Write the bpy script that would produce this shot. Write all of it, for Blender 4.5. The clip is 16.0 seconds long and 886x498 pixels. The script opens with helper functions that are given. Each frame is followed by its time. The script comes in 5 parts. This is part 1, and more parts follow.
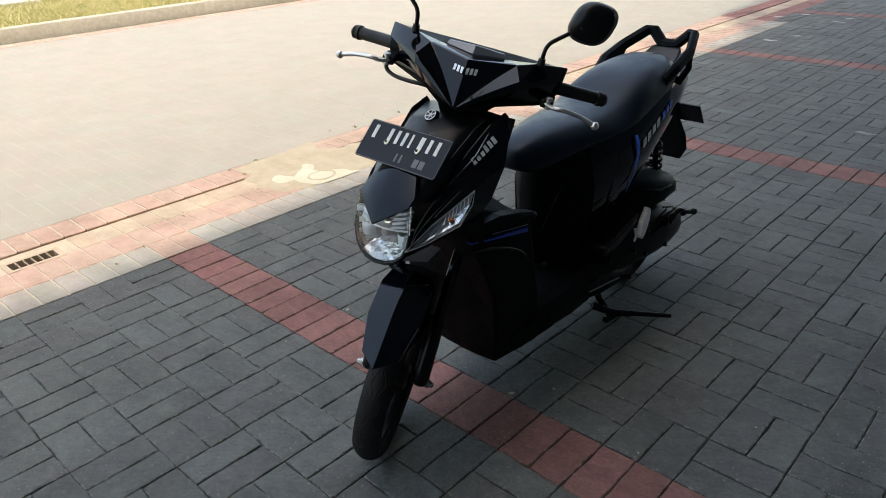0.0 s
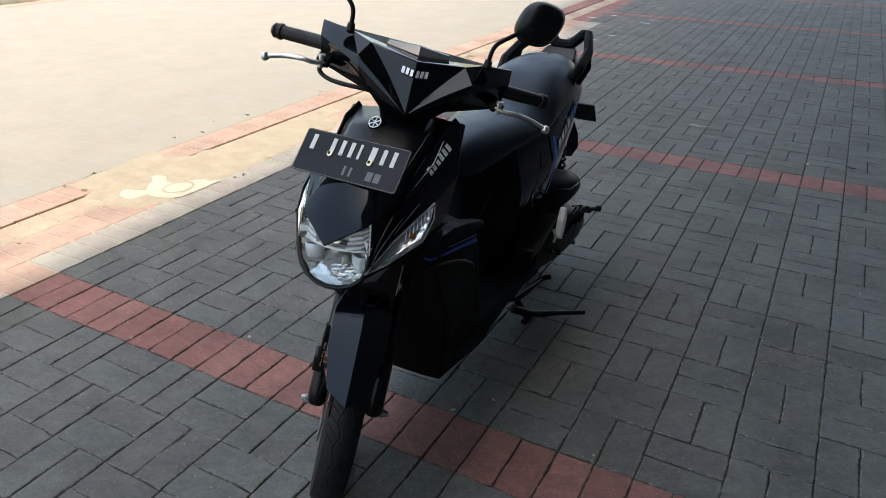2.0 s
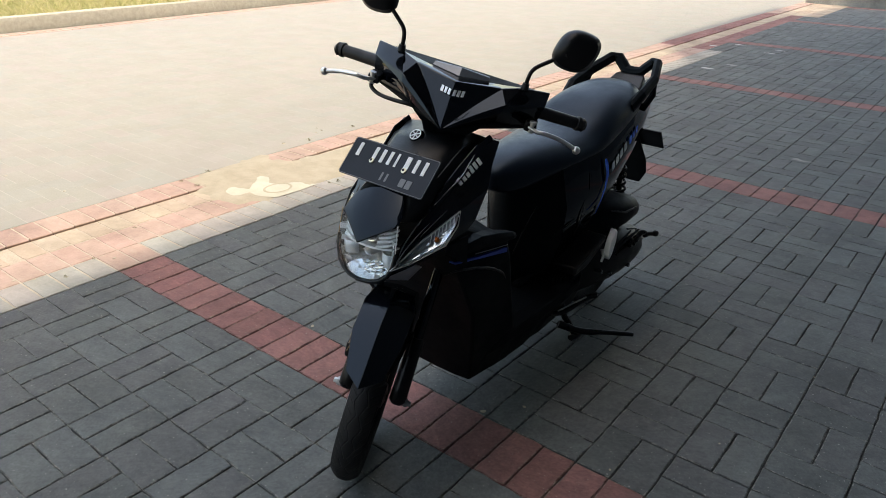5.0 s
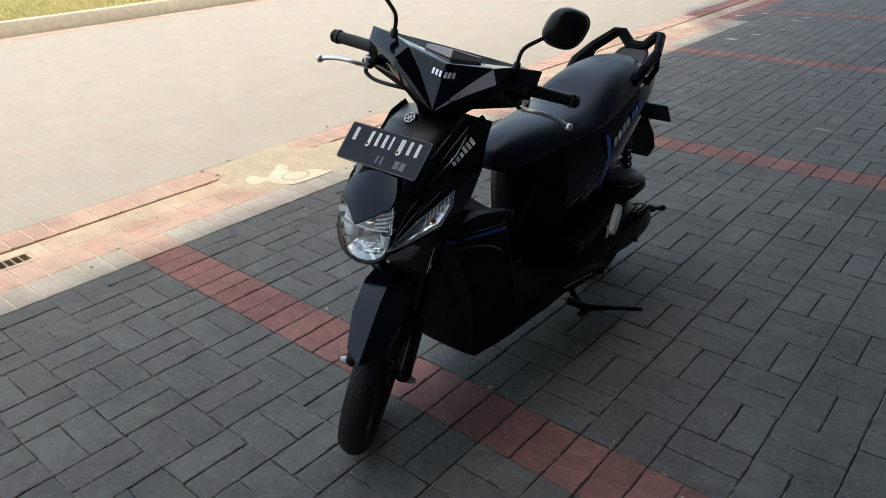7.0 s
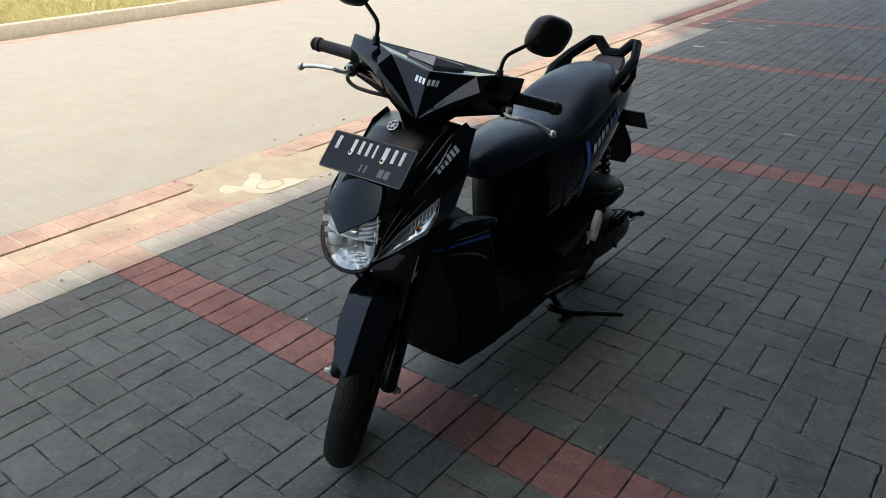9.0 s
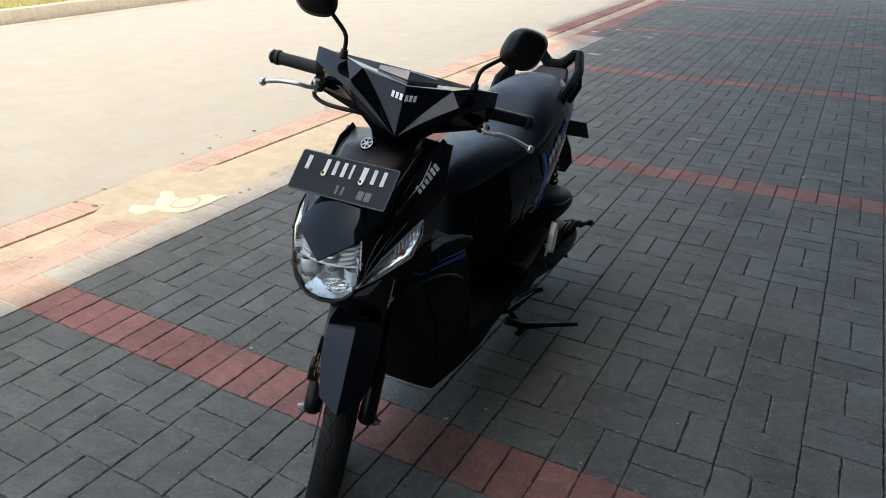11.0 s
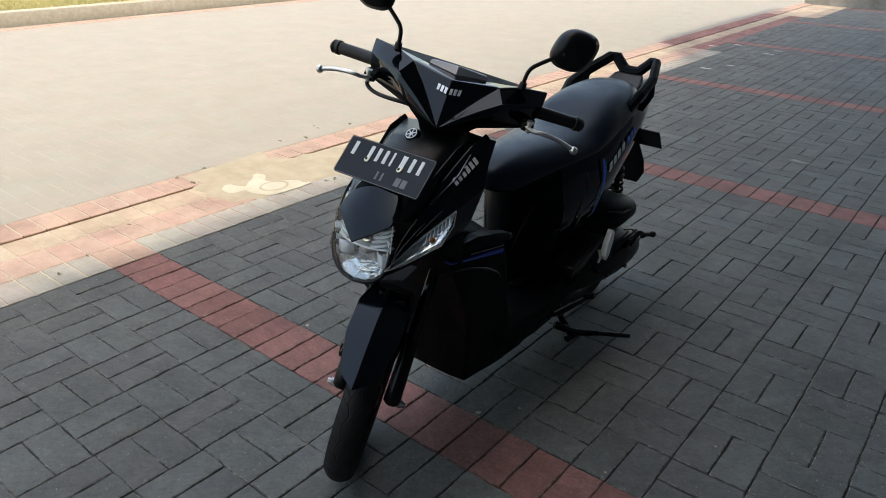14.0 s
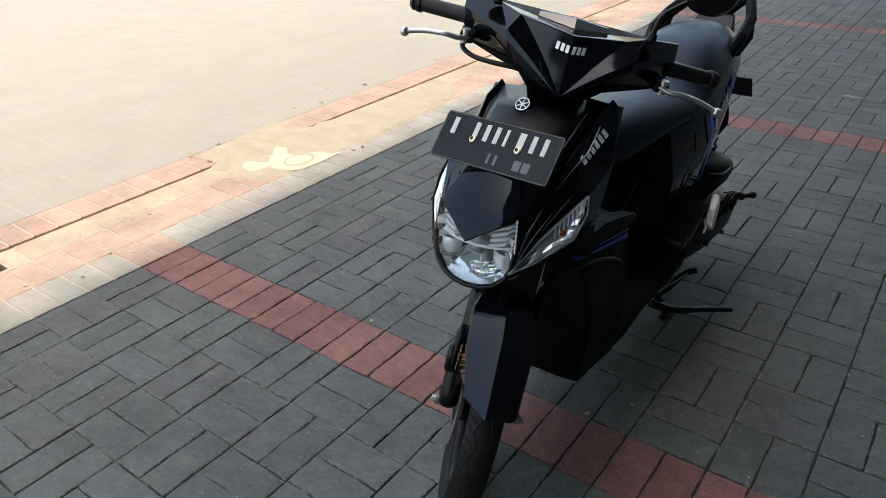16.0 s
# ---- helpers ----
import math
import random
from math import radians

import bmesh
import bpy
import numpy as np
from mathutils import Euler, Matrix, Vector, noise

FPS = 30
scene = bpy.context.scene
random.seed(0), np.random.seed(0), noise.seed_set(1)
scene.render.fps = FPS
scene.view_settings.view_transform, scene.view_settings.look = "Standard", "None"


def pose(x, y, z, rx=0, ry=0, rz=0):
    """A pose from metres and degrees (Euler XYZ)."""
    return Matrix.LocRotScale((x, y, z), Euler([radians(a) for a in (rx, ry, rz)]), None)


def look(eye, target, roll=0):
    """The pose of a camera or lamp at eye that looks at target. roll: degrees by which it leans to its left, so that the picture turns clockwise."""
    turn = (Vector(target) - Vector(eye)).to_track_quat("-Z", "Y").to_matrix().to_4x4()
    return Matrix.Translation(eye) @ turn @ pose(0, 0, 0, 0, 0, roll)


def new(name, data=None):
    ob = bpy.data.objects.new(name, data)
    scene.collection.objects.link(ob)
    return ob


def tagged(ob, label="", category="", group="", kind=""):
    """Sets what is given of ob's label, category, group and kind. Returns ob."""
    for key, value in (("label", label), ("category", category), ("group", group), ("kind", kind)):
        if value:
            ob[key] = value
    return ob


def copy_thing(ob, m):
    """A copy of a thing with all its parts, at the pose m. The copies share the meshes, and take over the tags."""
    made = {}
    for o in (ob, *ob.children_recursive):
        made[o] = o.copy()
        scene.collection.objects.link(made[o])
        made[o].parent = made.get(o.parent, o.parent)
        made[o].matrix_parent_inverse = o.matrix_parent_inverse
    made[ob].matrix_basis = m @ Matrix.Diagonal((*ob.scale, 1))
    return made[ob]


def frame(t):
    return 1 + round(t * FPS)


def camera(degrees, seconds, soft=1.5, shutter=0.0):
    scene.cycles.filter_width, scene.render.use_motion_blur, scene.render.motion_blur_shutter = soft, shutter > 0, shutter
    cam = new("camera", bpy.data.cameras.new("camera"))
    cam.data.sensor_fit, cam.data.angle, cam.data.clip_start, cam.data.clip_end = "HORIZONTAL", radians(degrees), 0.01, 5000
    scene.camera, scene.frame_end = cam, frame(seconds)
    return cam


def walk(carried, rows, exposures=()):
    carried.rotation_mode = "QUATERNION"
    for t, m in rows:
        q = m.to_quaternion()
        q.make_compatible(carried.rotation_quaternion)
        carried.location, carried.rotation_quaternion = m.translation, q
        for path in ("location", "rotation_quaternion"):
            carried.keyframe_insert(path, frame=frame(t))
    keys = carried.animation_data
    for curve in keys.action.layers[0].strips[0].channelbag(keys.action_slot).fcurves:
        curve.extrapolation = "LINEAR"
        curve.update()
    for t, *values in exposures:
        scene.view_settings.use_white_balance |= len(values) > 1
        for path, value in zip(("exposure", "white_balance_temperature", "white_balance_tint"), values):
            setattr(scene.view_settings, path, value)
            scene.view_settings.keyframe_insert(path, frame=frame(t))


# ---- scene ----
from mathutils import geometry

# camera
cam = camera(63.5, 16.0, soft=0.4)
PATH = [
    (0, (1.11, -1.207, 1.396), (-0.143, 0.082, 0.518), -2.5),
    (0.5, (1.067, -1.199, 1.383), (-0.109, 0.139, 0.475), -1.3),
    (1, (0.958, -1.225, 1.394), (-0.155, 0.178, 0.504), -1.1),
    (1.5, (0.84, -1.264, 1.386), (-0.162, 0.216, 0.491), -0.4),
    (2, (0.761, -1.293, 1.384), (-0.083, 0.287, 0.493), 0.7),
    (2.5, (0.729, -1.326, 1.367), (-0.146, 0.251, 0.504), 1.2),
    (3, (0.734, -1.333, 1.366), (-0.138, 0.221, 0.458), 1.2),
    (3.5, (0.773, -1.313, 1.371), (-0.16, 0.214, 0.477), 0.2),
    (3.7, (0.805, -1.303, 1.377), (-0.162, 0.212, 0.5), 0.8),
    (5.8, (1.092, -1.269, 1.423), (-0.124, 0.075, 0.576), -1.4),
    (6, (1.097, -1.259, 1.421), (-0.135, 0.064, 0.565), -1.9),
    (6.5, (1.109, -1.255, 1.42), (-0.108, 0.077, 0.556), -1.9),
    (7, (1.118, -1.259, 1.422), (-0.069, 0.085, 0.535), -2.1),
    (7.5, (1.121, -1.268, 1.417), (-0.076, 0.081, 0.551), -1.9),
    (8, (1.12, -1.257, 1.413), (-0.046, 0.105, 0.526), -1.7),
    (8.5, (1.109, -1.257, 1.416), (-0.046, 0.123, 0.542), -1.8),
    (9, (1.081, -1.273, 1.42), (-0.048, 0.13, 0.549), -1.7),
    (9.5, (1.013, -1.284, 1.421), (0.004, 0.203, 0.542), -0.9),
    (9.7, (0.976, -1.294, 1.424), (0.019, 0.228, 0.548), -0.7),
    (11.8, (0.823, -1.336, 1.427), (0.007, 0.282, 0.58), 2.3),
    (12, (0.864, -1.338, 1.424), (0.05, 0.292, 0.599), 3.8),
    (12.5, (0.946, -1.31, 1.42), (-0.018, 0.221, 0.567), 3.4),
    (13, (1.015, -1.286, 1.41), (-0.044, 0.167, 0.534), 3.0),
    (13.5, (1.039, -1.271, 1.423), (-0.118, 0.134, 0.593), 1.1),
    (14, (1.014, -1.27, 1.412), (-0.107, 0.151, 0.562), 1.3),
    (14.5, (0.954, -1.303, 1.415), (-0.103, 0.169, 0.569), 1.4),
    (15, (0.836, -1.338, 1.407), (-0.184, 0.14, 0.526), 1.1),
    (15.5, (0.705, -1.339, 1.393), (-0.261, 0.109, 0.408), 0.3),
    (16, (0.597, -1.205, 1.374), (-0.462, 0.185, 0.402), -1.9),
]
EXPOSURES = [(t, 1.80 + e, 7750, 7) for t, e in ((0.0, 0.0), (0.5, -0.05), (1.5, 0.06), (3.0, 0.14), (3.7, 0.12), (5.8, -0.06), (7.0, -0.09), (9.5, 0.0), (12.0, 0.15), (13.5, -0.05), (14.2, -0.08), (15.2, -0.12), (16.0, 0.10))]
walk(cam, [(t, look(eye, target, roll)) for t, eye, target, roll in PATH], EXPOSURES)

# ---------------------------------------------------------------- light
SUN_EL = 81.0
SUN_DIR = Vector((math.cos(radians(SUN_EL)) * 0.83, -math.cos(radians(SUN_EL)) * 0.56, math.sin(radians(SUN_EL))))
sun = new("sun", bpy.data.lights.new("sun", "SUN"))
sun.data.energy, sun.data.angle, sun.data.color = 0.93, radians(1.4), (1.0, 0.985, 0.955)
sun.matrix_world = look((0, 0, 30), Vector((0, 0, 30)) - SUN_DIR)

world = bpy.data.worlds.new("sky")
scene.world = world
world.use_nodes = True
wn = world.node_tree.nodes
sky = wn.new("ShaderNodeTexSky")
sky.sky_type, sky.sun_disc = "NISHITA", False
sky.sun_elevation = radians(SUN_EL)
sky.sun_rotation = math.atan2(SUN_DIR.x, SUN_DIR.y)
sky.air_density, sky.dust_density, sky.ozone_density = 1.1, 3.2, 0.8
world.node_tree.links.new(sky.outputs[0], wn["Background"].inputs[0])
wn["Background"].inputs[1].default_value = 0.15


# ---------------------------------------------------------------- materials
def base_material(name, color, rough=0.5, metal=0.0, coat=0.0):
    m = bpy.data.materials.new(name)
    m.use_nodes = True
    b = m.node_tree.nodes["Principled BSDF"]
    b.inputs["Base Color"].default_value = (*color, 1)
    b.inputs["Roughness"].default_value = rough
    b.inputs["Metallic"].default_value = metal
    b.inputs["Coat Weight"].default_value = coat
    b.inputs["Coat Roughness"].default_value = 0.03
    return m


def node(m, kind, **inputs):
    n = m.node_tree.nodes.new(kind)
    for k, v in inputs.items():
        n.inputs[k.replace("_", " ")].default_value = v
    return n


def link(m, a, b):
    m.node_tree.links.new(a, b)


def bsdf(m):
    return m.node_tree.nodes["Principled BSDF"]


def ramp(m, src, stops):
    r = m.node_tree.nodes.new("ShaderNodeValToRGB")
    e = r.color_ramp.elements
    while len(e) < len(stops):
        e.new(0.5)
    for k, (p, c) in zip(e, stops):
        k.position, k.color = p, (*c, 1) if len(c) == 3 else c
    link(m, src, r.inputs[0])
    return r


def mixcol(m, fac, a, b, mode="MIX"):
    n = m.node_tree.nodes.new("ShaderNodeMix")
    n.data_type, n.blend_type = "RGBA", mode
    for sock, v in ((n.inputs[0], fac), (n.inputs[6], a), (n.inputs[7], b)):
        if isinstance(v, bpy.types.NodeSocket):
            link(m, v, sock)
        else:
            sock.default_value = v if isinstance(v, (int, float)) else (*v, 1)
    return n.outputs[2]


def bump(m, height, strength, distance, into=None):
    n = node(m, "ShaderNodeBump", Strength=strength, Distance=distance)
    link(m, height, n.inputs["Height"])
    link(m, n.outputs[0], (into or bsdf(m)).inputs["Normal"])
    return n


def noise_tex(m, scale, detail=4.0, rough=0.6, coord="Object"):
    tc = m.node_tree.nodes.new("ShaderNodeTexCoord")
    n = node(m, "ShaderNodeTexNoise", Scale=scale, Detail=detail, Roughness=rough)
    if coord == "World":
        g = m.node_tree.nodes.new("ShaderNodeNewGeometry")
        link(m, g.outputs["Position"], n.inputs["Vector"])
    else:
        link(m, tc.outputs[coord], n.inputs["Vector"])
    return n


def paver_material(name, lo, hi, dust, dust_amount, island=False, rough=0.85, stain=0.2, grain_amount=0.26, relief=0.8):
    """Pressed concrete paver: a tint per piece, cloudy stains, gritty grain, pale dust specks."""
    m = base_material(name, lo, rough)
    if island:
        r = m.node_tree.nodes.new("ShaderNodeNewGeometry").outputs["Random Per Island"]
    else:
        r = m.node_tree.nodes.new("ShaderNodeObjectInfo").outputs["Random"]
    mid = [(a + b) / 2 for a, b in zip(lo, hi)]
    tint = ramp(m, r, ((0.0, lo), (0.3, (mid[0] * 1.05, mid[1] * 0.99, mid[2] * 1.04)), (0.6, mid), (0.85, (hi[0] * 0.97, hi[1] * 0.99, hi[2] * 1.03)), (1.0, hi))).outputs[0]
    cloud = noise_tex(m, 3.1, 5, 0.65, "World")
    stain = ramp(m, cloud.outputs[0], ((0.33, (1 - stain * 1.3,) * 3), (0.7, (1 + stain,) * 3))).outputs[0]
    grit = noise_tex(m, 95.0, 5, 0.75, "World")
    grain = ramp(m, grit.outputs[0], ((0.3, (1 - grain_amount,) * 3), (0.72, (1 + grain_amount,) * 3))).outputs[0]
    c = mixcol(m, 1.0, mixcol(m, 1.0, tint, stain, "MULTIPLY"), grain, "MULTIPLY")
    blot = noise_tex(m, 24.0, 4, 0.7, "World")
    c = mixcol(m, 1.0, c, ramp(m, blot.outputs[0], ((0.30, (1 - grain_amount * 0.66,) * 3), (0.72, (1 + grain_amount * 0.55,) * 3))).outputs[0], "MULTIPLY")
    patch = noise_tex(m, 11.0, 6, 0.75, "World")
    dusty = ramp(m, patch.outputs[0], ((0.52, (0, 0, 0)), (0.82, (dust_amount,) * 3))).outputs[0]
    c = mixcol(m, dusty, c, dust)
    speck = noise_tex(m, 120.0, 1, 0.4, "World")
    sp = ramp(m, speck.outputs[0], ((0.735, (0, 0, 0)), (0.77, (0.8, 0.8, 0.8)))).outputs[0]
    c = mixcol(m, sp, c, dust)
    link(m, c, bsdf(m).inputs["Base Color"])
    lumps = mixcol(m, 0.35, grit.outputs[0], blot.outputs[0])
    bump(m, lumps, relief, 0.004)
    return m


def rim_material(name, dark, pale, amount):
    """Worn, broken arris of a paver: rough, with cement dust caught in it here and there."""
    m = base_material(name, dark, 0.9)
    n1, n2 = noise_tex(m, 44.0, 5, 0.8, "World"), noise_tex(m, 210.0, 3, 0.7, "World")
    c = ramp(m, n1.outputs[0], ((0.42, dark), (0.54, tuple(a + (b - a) * amount for a, b in zip(dark, pale))), (0.64, pale))).outputs[0]
    g = ramp(m, n2.outputs[0], ((0.3, (0.62,) * 3), (0.72, (1.3,) * 3))).outputs[0]
    link(m, mixcol(m, 1.0, c, g, "MULTIPLY"), bsdf(m).inputs["Base Color"])
    bump(m, n2.outputs[0], 0.9, 0.004)
    return m


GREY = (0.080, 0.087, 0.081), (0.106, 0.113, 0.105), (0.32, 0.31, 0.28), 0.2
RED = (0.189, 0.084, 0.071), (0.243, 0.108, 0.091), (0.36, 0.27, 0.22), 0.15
# PALE_RED: dusted red, lightened further to hold the sun's glare
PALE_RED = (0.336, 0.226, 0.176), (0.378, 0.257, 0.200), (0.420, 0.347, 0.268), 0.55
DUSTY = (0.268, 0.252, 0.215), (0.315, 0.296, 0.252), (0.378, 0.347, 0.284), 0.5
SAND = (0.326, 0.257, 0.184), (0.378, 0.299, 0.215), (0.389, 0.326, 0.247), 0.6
ROADC = (0.256, 0.240, 0.200), (0.260, 0.244, 0.203), (0.283, 0.261, 0.216), 0.4
M_GREY, M_GREY_J = paver_material("grey_paver", *GREY), paver_material("grey_paver_far", *GREY, island=True)
M_RED, M_RED_J = paver_material("red_paver", *RED), paver_material("red_paver_far", *RED, island=True)
M_GREY_RIM = rim_material("grey_paver_arris", (0.069, 0.074, 0.069), (0.28, 0.27, 0.24), 0.35)
M_RED_RIM = rim_material("red_paver_arris", (0.140, 0.066, 0.056), (0.35, 0.25, 0.20), 0.28)
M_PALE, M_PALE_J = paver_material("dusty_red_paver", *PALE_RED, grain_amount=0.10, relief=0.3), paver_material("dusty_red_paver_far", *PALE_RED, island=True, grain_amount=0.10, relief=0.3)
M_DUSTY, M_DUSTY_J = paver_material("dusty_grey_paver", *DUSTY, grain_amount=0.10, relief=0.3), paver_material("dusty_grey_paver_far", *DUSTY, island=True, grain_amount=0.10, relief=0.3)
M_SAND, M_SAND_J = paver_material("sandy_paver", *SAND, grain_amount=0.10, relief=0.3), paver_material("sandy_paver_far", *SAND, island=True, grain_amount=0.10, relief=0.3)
M_ROAD_J = paver_material("road_paver", *ROADC, island=True, stain=0.05, grain_amount=0.04)


def rough_ground(name, a, b, scale, bump_h, rough=0.95, grain=0.16):
    m = base_material(name, a, rough)
    n1, n2 = noise_tex(m, scale, 6, 0.7, "World"), noise_tex(m, scale * 22, 3, 0.7, "World")
    c = ramp(m, n1.outputs[0], ((0.3, a), (0.7, b))).outputs[0]
    g = ramp(m, n2.outputs[0], ((0.3, (1 - grain,) * 3), (0.75, (1 + grain,) * 3))).outputs[0]
    link(m, mixcol(m, 1.0, c, g, "MULTIPLY"), bsdf(m).inputs["Base Color"])
    bump(m, n2.outputs[0], 0.5, bump_h)
    return m


M_JOINT = rough_ground("joint_sand", (0.012, 0.012, 0.011), (0.070, 0.065, 0.057), 5.0, 0.004)
M_ROADJOINT = rough_ground("road_joint_sand", (0.309, 0.290, 0.245), (0.324, 0.305, 0.257), 5.0, 0.002, 0.95, 0.05)
M_SANDJOINT = rough_ground("pale_joint_sand", (0.35, 0.29, 0.22), (0.42, 0.35, 0.27), 6.0, 0.004)
M_SOIL = rough_ground("dry_soil", (0.24, 0.19, 0.13), (0.34, 0.28, 0.19), 2.0, 0.02)
M_CONC = rough_ground("weathered_concrete", (0.335, 0.303, 0.237), (0.385, 0.350, 0.275), 0.9, 0.002, 0.85)
M_CONC_GREY = rough_ground("grey_wall_concrete", (0.27, 0.28, 0.255), (0.62, 0.61, 0.56), 2.6, 0.003, 0.85)
M_MORTAR = rough_ground("smeared_cement", (0.280, 0.236, 0.168), (0.365, 0.312, 0.232), 9.0, 0.002, 0.95, 0.13)
M_LIME = rough_ground("dried_white_cement", (0.385, 0.355, 0.275), (0.45, 0.42, 0.335), 9.0, 0.001, 0.95, 0.06)
M_WALLB = rough_ground("blue_grey_facade", (0.026, 0.032, 0.042), (0.034, 0.041, 0.052), 0.8, 0.002, 0.8)
M_GRASS = base_material("dry_grass", (0.30, 0.26, 0.07), 0.8)
_r = M_GRASS.node_tree.nodes.new("ShaderNodeNewGeometry").outputs["Random Per Island"]
link(M_GRASS, ramp(M_GRASS, _r, ((0.0, (0.26, 0.27, 0.08)), (0.4, (0.50, 0.46, 0.19)), (1.0, (0.70, 0.62, 0.36)))).outputs[0], bsdf(M_GRASS).inputs["Base Color"])
# dark maroon leaves carry the shade along the garden's edge
M_DARKLEAF = base_material("dark_leaf", (0.03, 0.018, 0.016), 0.6)
_r = M_DARKLEAF.node_tree.nodes.new("ShaderNodeNewGeometry").outputs["Random Per Island"]
link(M_DARKLEAF, ramp(M_DARKLEAF, _r, ((0.0, (0.010, 0.010, 0.012)), (0.6, (0.045, 0.02, 0.02)), (1.0, (0.07, 0.045, 0.025)))).outputs[0], bsdf(M_DARKLEAF).inputs["Base Color"])
M_WEED = base_material("dry_weed", (0.10, 0.085, 0.04), 0.7)
_r = M_WEED.node_tree.nodes.new("ShaderNodeNewGeometry").outputs["Random Per Island"]
link(M_WEED, ramp(M_WEED, _r, ((0.0, (0.07, 0.06, 0.03)), (0.6, (0.15, 0.13, 0.06)), (1.0, (0.26, 0.22, 0.12)))).outputs[0], bsdf(M_WEED).inputs["Base Color"])
M_LEAF = base_material("shrub_leaf", (0.07, 0.10, 0.03), 0.6)
_r = M_LEAF.node_tree.nodes.new("ShaderNodeNewGeometry").outputs["Random Per Island"]
link(M_LEAF, ramp(M_LEAF, _r, ((0.0, (0.03, 0.05, 0.012)), (1.0, (0.13, 0.15, 0.04)))).outputs[0], bsdf(M_LEAF).inputs["Base Color"])


def plastic(name, color, rough, grain_scale, grain, coat=0.0):
    """Moulded plastic or painted panel with fine texture and faint dust."""
    m = base_material(name, color, rough, 0.0, coat)
    bsdf(m).inputs["Specular IOR Level"].default_value = 0.35
    n = noise_tex(m, grain_scale, 3, 0.6)
    if grain:
        bump(m, n.outputs[0], grain, 0.0008)
    else:
        bump(m, noise_tex(m, 11.0, 1, 0.4).outputs[0], 0.5, 0.004)      # panels are never quite flat
    d = noise_tex(m, 9.0, 5, 0.7)
    r = ramp(m, d.outputs[0], ((0.35, (rough * 0.8,) * 3), (0.75, (min(1, rough * 1.35 + 0.03),) * 3)))
    link(m, r.outputs[0], bsdf(m).inputs["Roughness"])
    return m


M_GLOSS = plastic("gloss_black_paint", (0.0026, 0.0032, 0.0050), 0.05, 260, 0.0)
bsdf(M_GLOSS).inputs["Specular IOR Level"].default_value = 0.30
M_MATTE = plastic("matt_black_plastic", (0.0032, 0.0038, 0.0044), 0.58, 420, 0.25)
bsdf(M_MATTE).inputs["Specular IOR Level"].default_value = 0.10
bsdf(M_MATTE).inputs["Specular Tint"].default_value = (0.70, 0.86, 1.0, 1)
bsdf(M_GLOSS).inputs["Specular Tint"].default_value = (0.78, 0.90, 1.0, 1)
M_PEARL = plastic("dark_blue_black_paint", (0.0026, 0.0034, 0.0056), 0.04, 260, 0.0)
bsdf(M_PEARL).inputs["Specular IOR Level"].default_value = 0.24
bsdf(M_PEARL).inputs["Specular Tint"].default_value = (0.75, 0.88, 1.0, 1)
M_COVER = plastic("textured_black_cover", (0.0035, 0.0040, 0.0052), 0.34, 900, 0.5)
M_VINYL = plastic("black_vinyl", (0.0050, 0.0084, 0.0145), 0.35, 700, 0.3)
bsdf(M_VINYL).inputs["Specular Tint"].default_value = (0.60, 0.80, 1.0, 1)
bsdf(M_VINYL).inputs["Specular IOR Level"].default_value = 0.30
M_MIRROR = plastic("satin_black_housing", (0.0040, 0.0043, 0.0050), 0.38, 600, 0.35)
bsdf(M_MIRROR).inputs["Specular IOR Level"].default_value = 0.22
M_RUBBER = plastic("tyre_rubber", (0.011, 0.011, 0.0115), 0.68, 380, 0.35)
bsdf(M_RUBBER).inputs["Specular IOR Level"].default_value = 0.18
M_GRIP = plastic("grip_rubber", (0.005, 0.005, 0.0055), 0.5, 500, 0.5)
M_ENGINE = plastic("black_engine_case", (0.004, 0.004, 0.0045), 0.42, 300, 0.3)
bsdf(M_ENGINE).inputs["Specular IOR Level"].default_value = 0.2
M_STEEL = plastic("black_painted_steel", (0.004, 0.004, 0.0045), 0.30, 300, 0.1)
bsdf(M_STEEL).inputs["Specular IOR Level"].default_value = 0.2
M_ALU = base_material("brushed_aluminium", (0.62, 0.62, 0.60), 0.34, 1.0)
M_CAST = base_material("bare_cast_aluminium", (0.92, 0.92, 0.91), 0.30, 0.2)
M_CHROME = base_material("chrome", (0.80, 0.80, 0.80), 0.12, 1.0)
M_SILVER = base_material("silver_decal", (0.86, 0.87, 0.88), 0.38, 0.25)
M_BLUE = base_material("blue_decal", (0.03, 0.20, 1.0), 0.35)
# the same blue decal, darkened for the shade under the wing
M_BLUE_SHADED = base_material("navy_decal", (0.012, 0.060, 0.42), 0.35)
M_WHITE = base_material("white_plate_paint", (0.70, 0.71, 0.70), 0.45)
M_FADED = base_material("faded_plate_paint", (0.13, 0.135, 0.14), 0.5)
M_PLATE = plastic("black_plate_paint", (0.007, 0.0105, 0.016), 0.40, 300, 0.1)
bsdf(M_PLATE).inputs["Specular IOR Level"].default_value = 0.22
M_AMBER = base_material("amber_bulb", (0.50, 0.13, 0.03), 0.2)
M_BRASS = base_material("zinc_bolt", (0.62, 0.57, 0.40), 0.3, 1.0)
# bronze colour stands in for the sunlit road's warm reflection
M_GOLD = base_material("bronze_fork_edge", (0.30, 0.19, 0.09), 0.35, 0.6)
M_HOOD = plastic("smoked_hood", (0.120, 0.132, 0.150), 0.08, 260, 0.0)
bsdf(M_HOOD).inputs["Specular IOR Level"].default_value = 0.9
M_PLATEGREY = base_material("grey_moulding", (0.66, 0.67, 0.69), 0.3)
# lighter gloss, so panel edges carry their highlight in the colour
M_FIN = plastic("worn_gloss_edge", (0.035, 0.038, 0.042), 0.22, 260, 0.0)
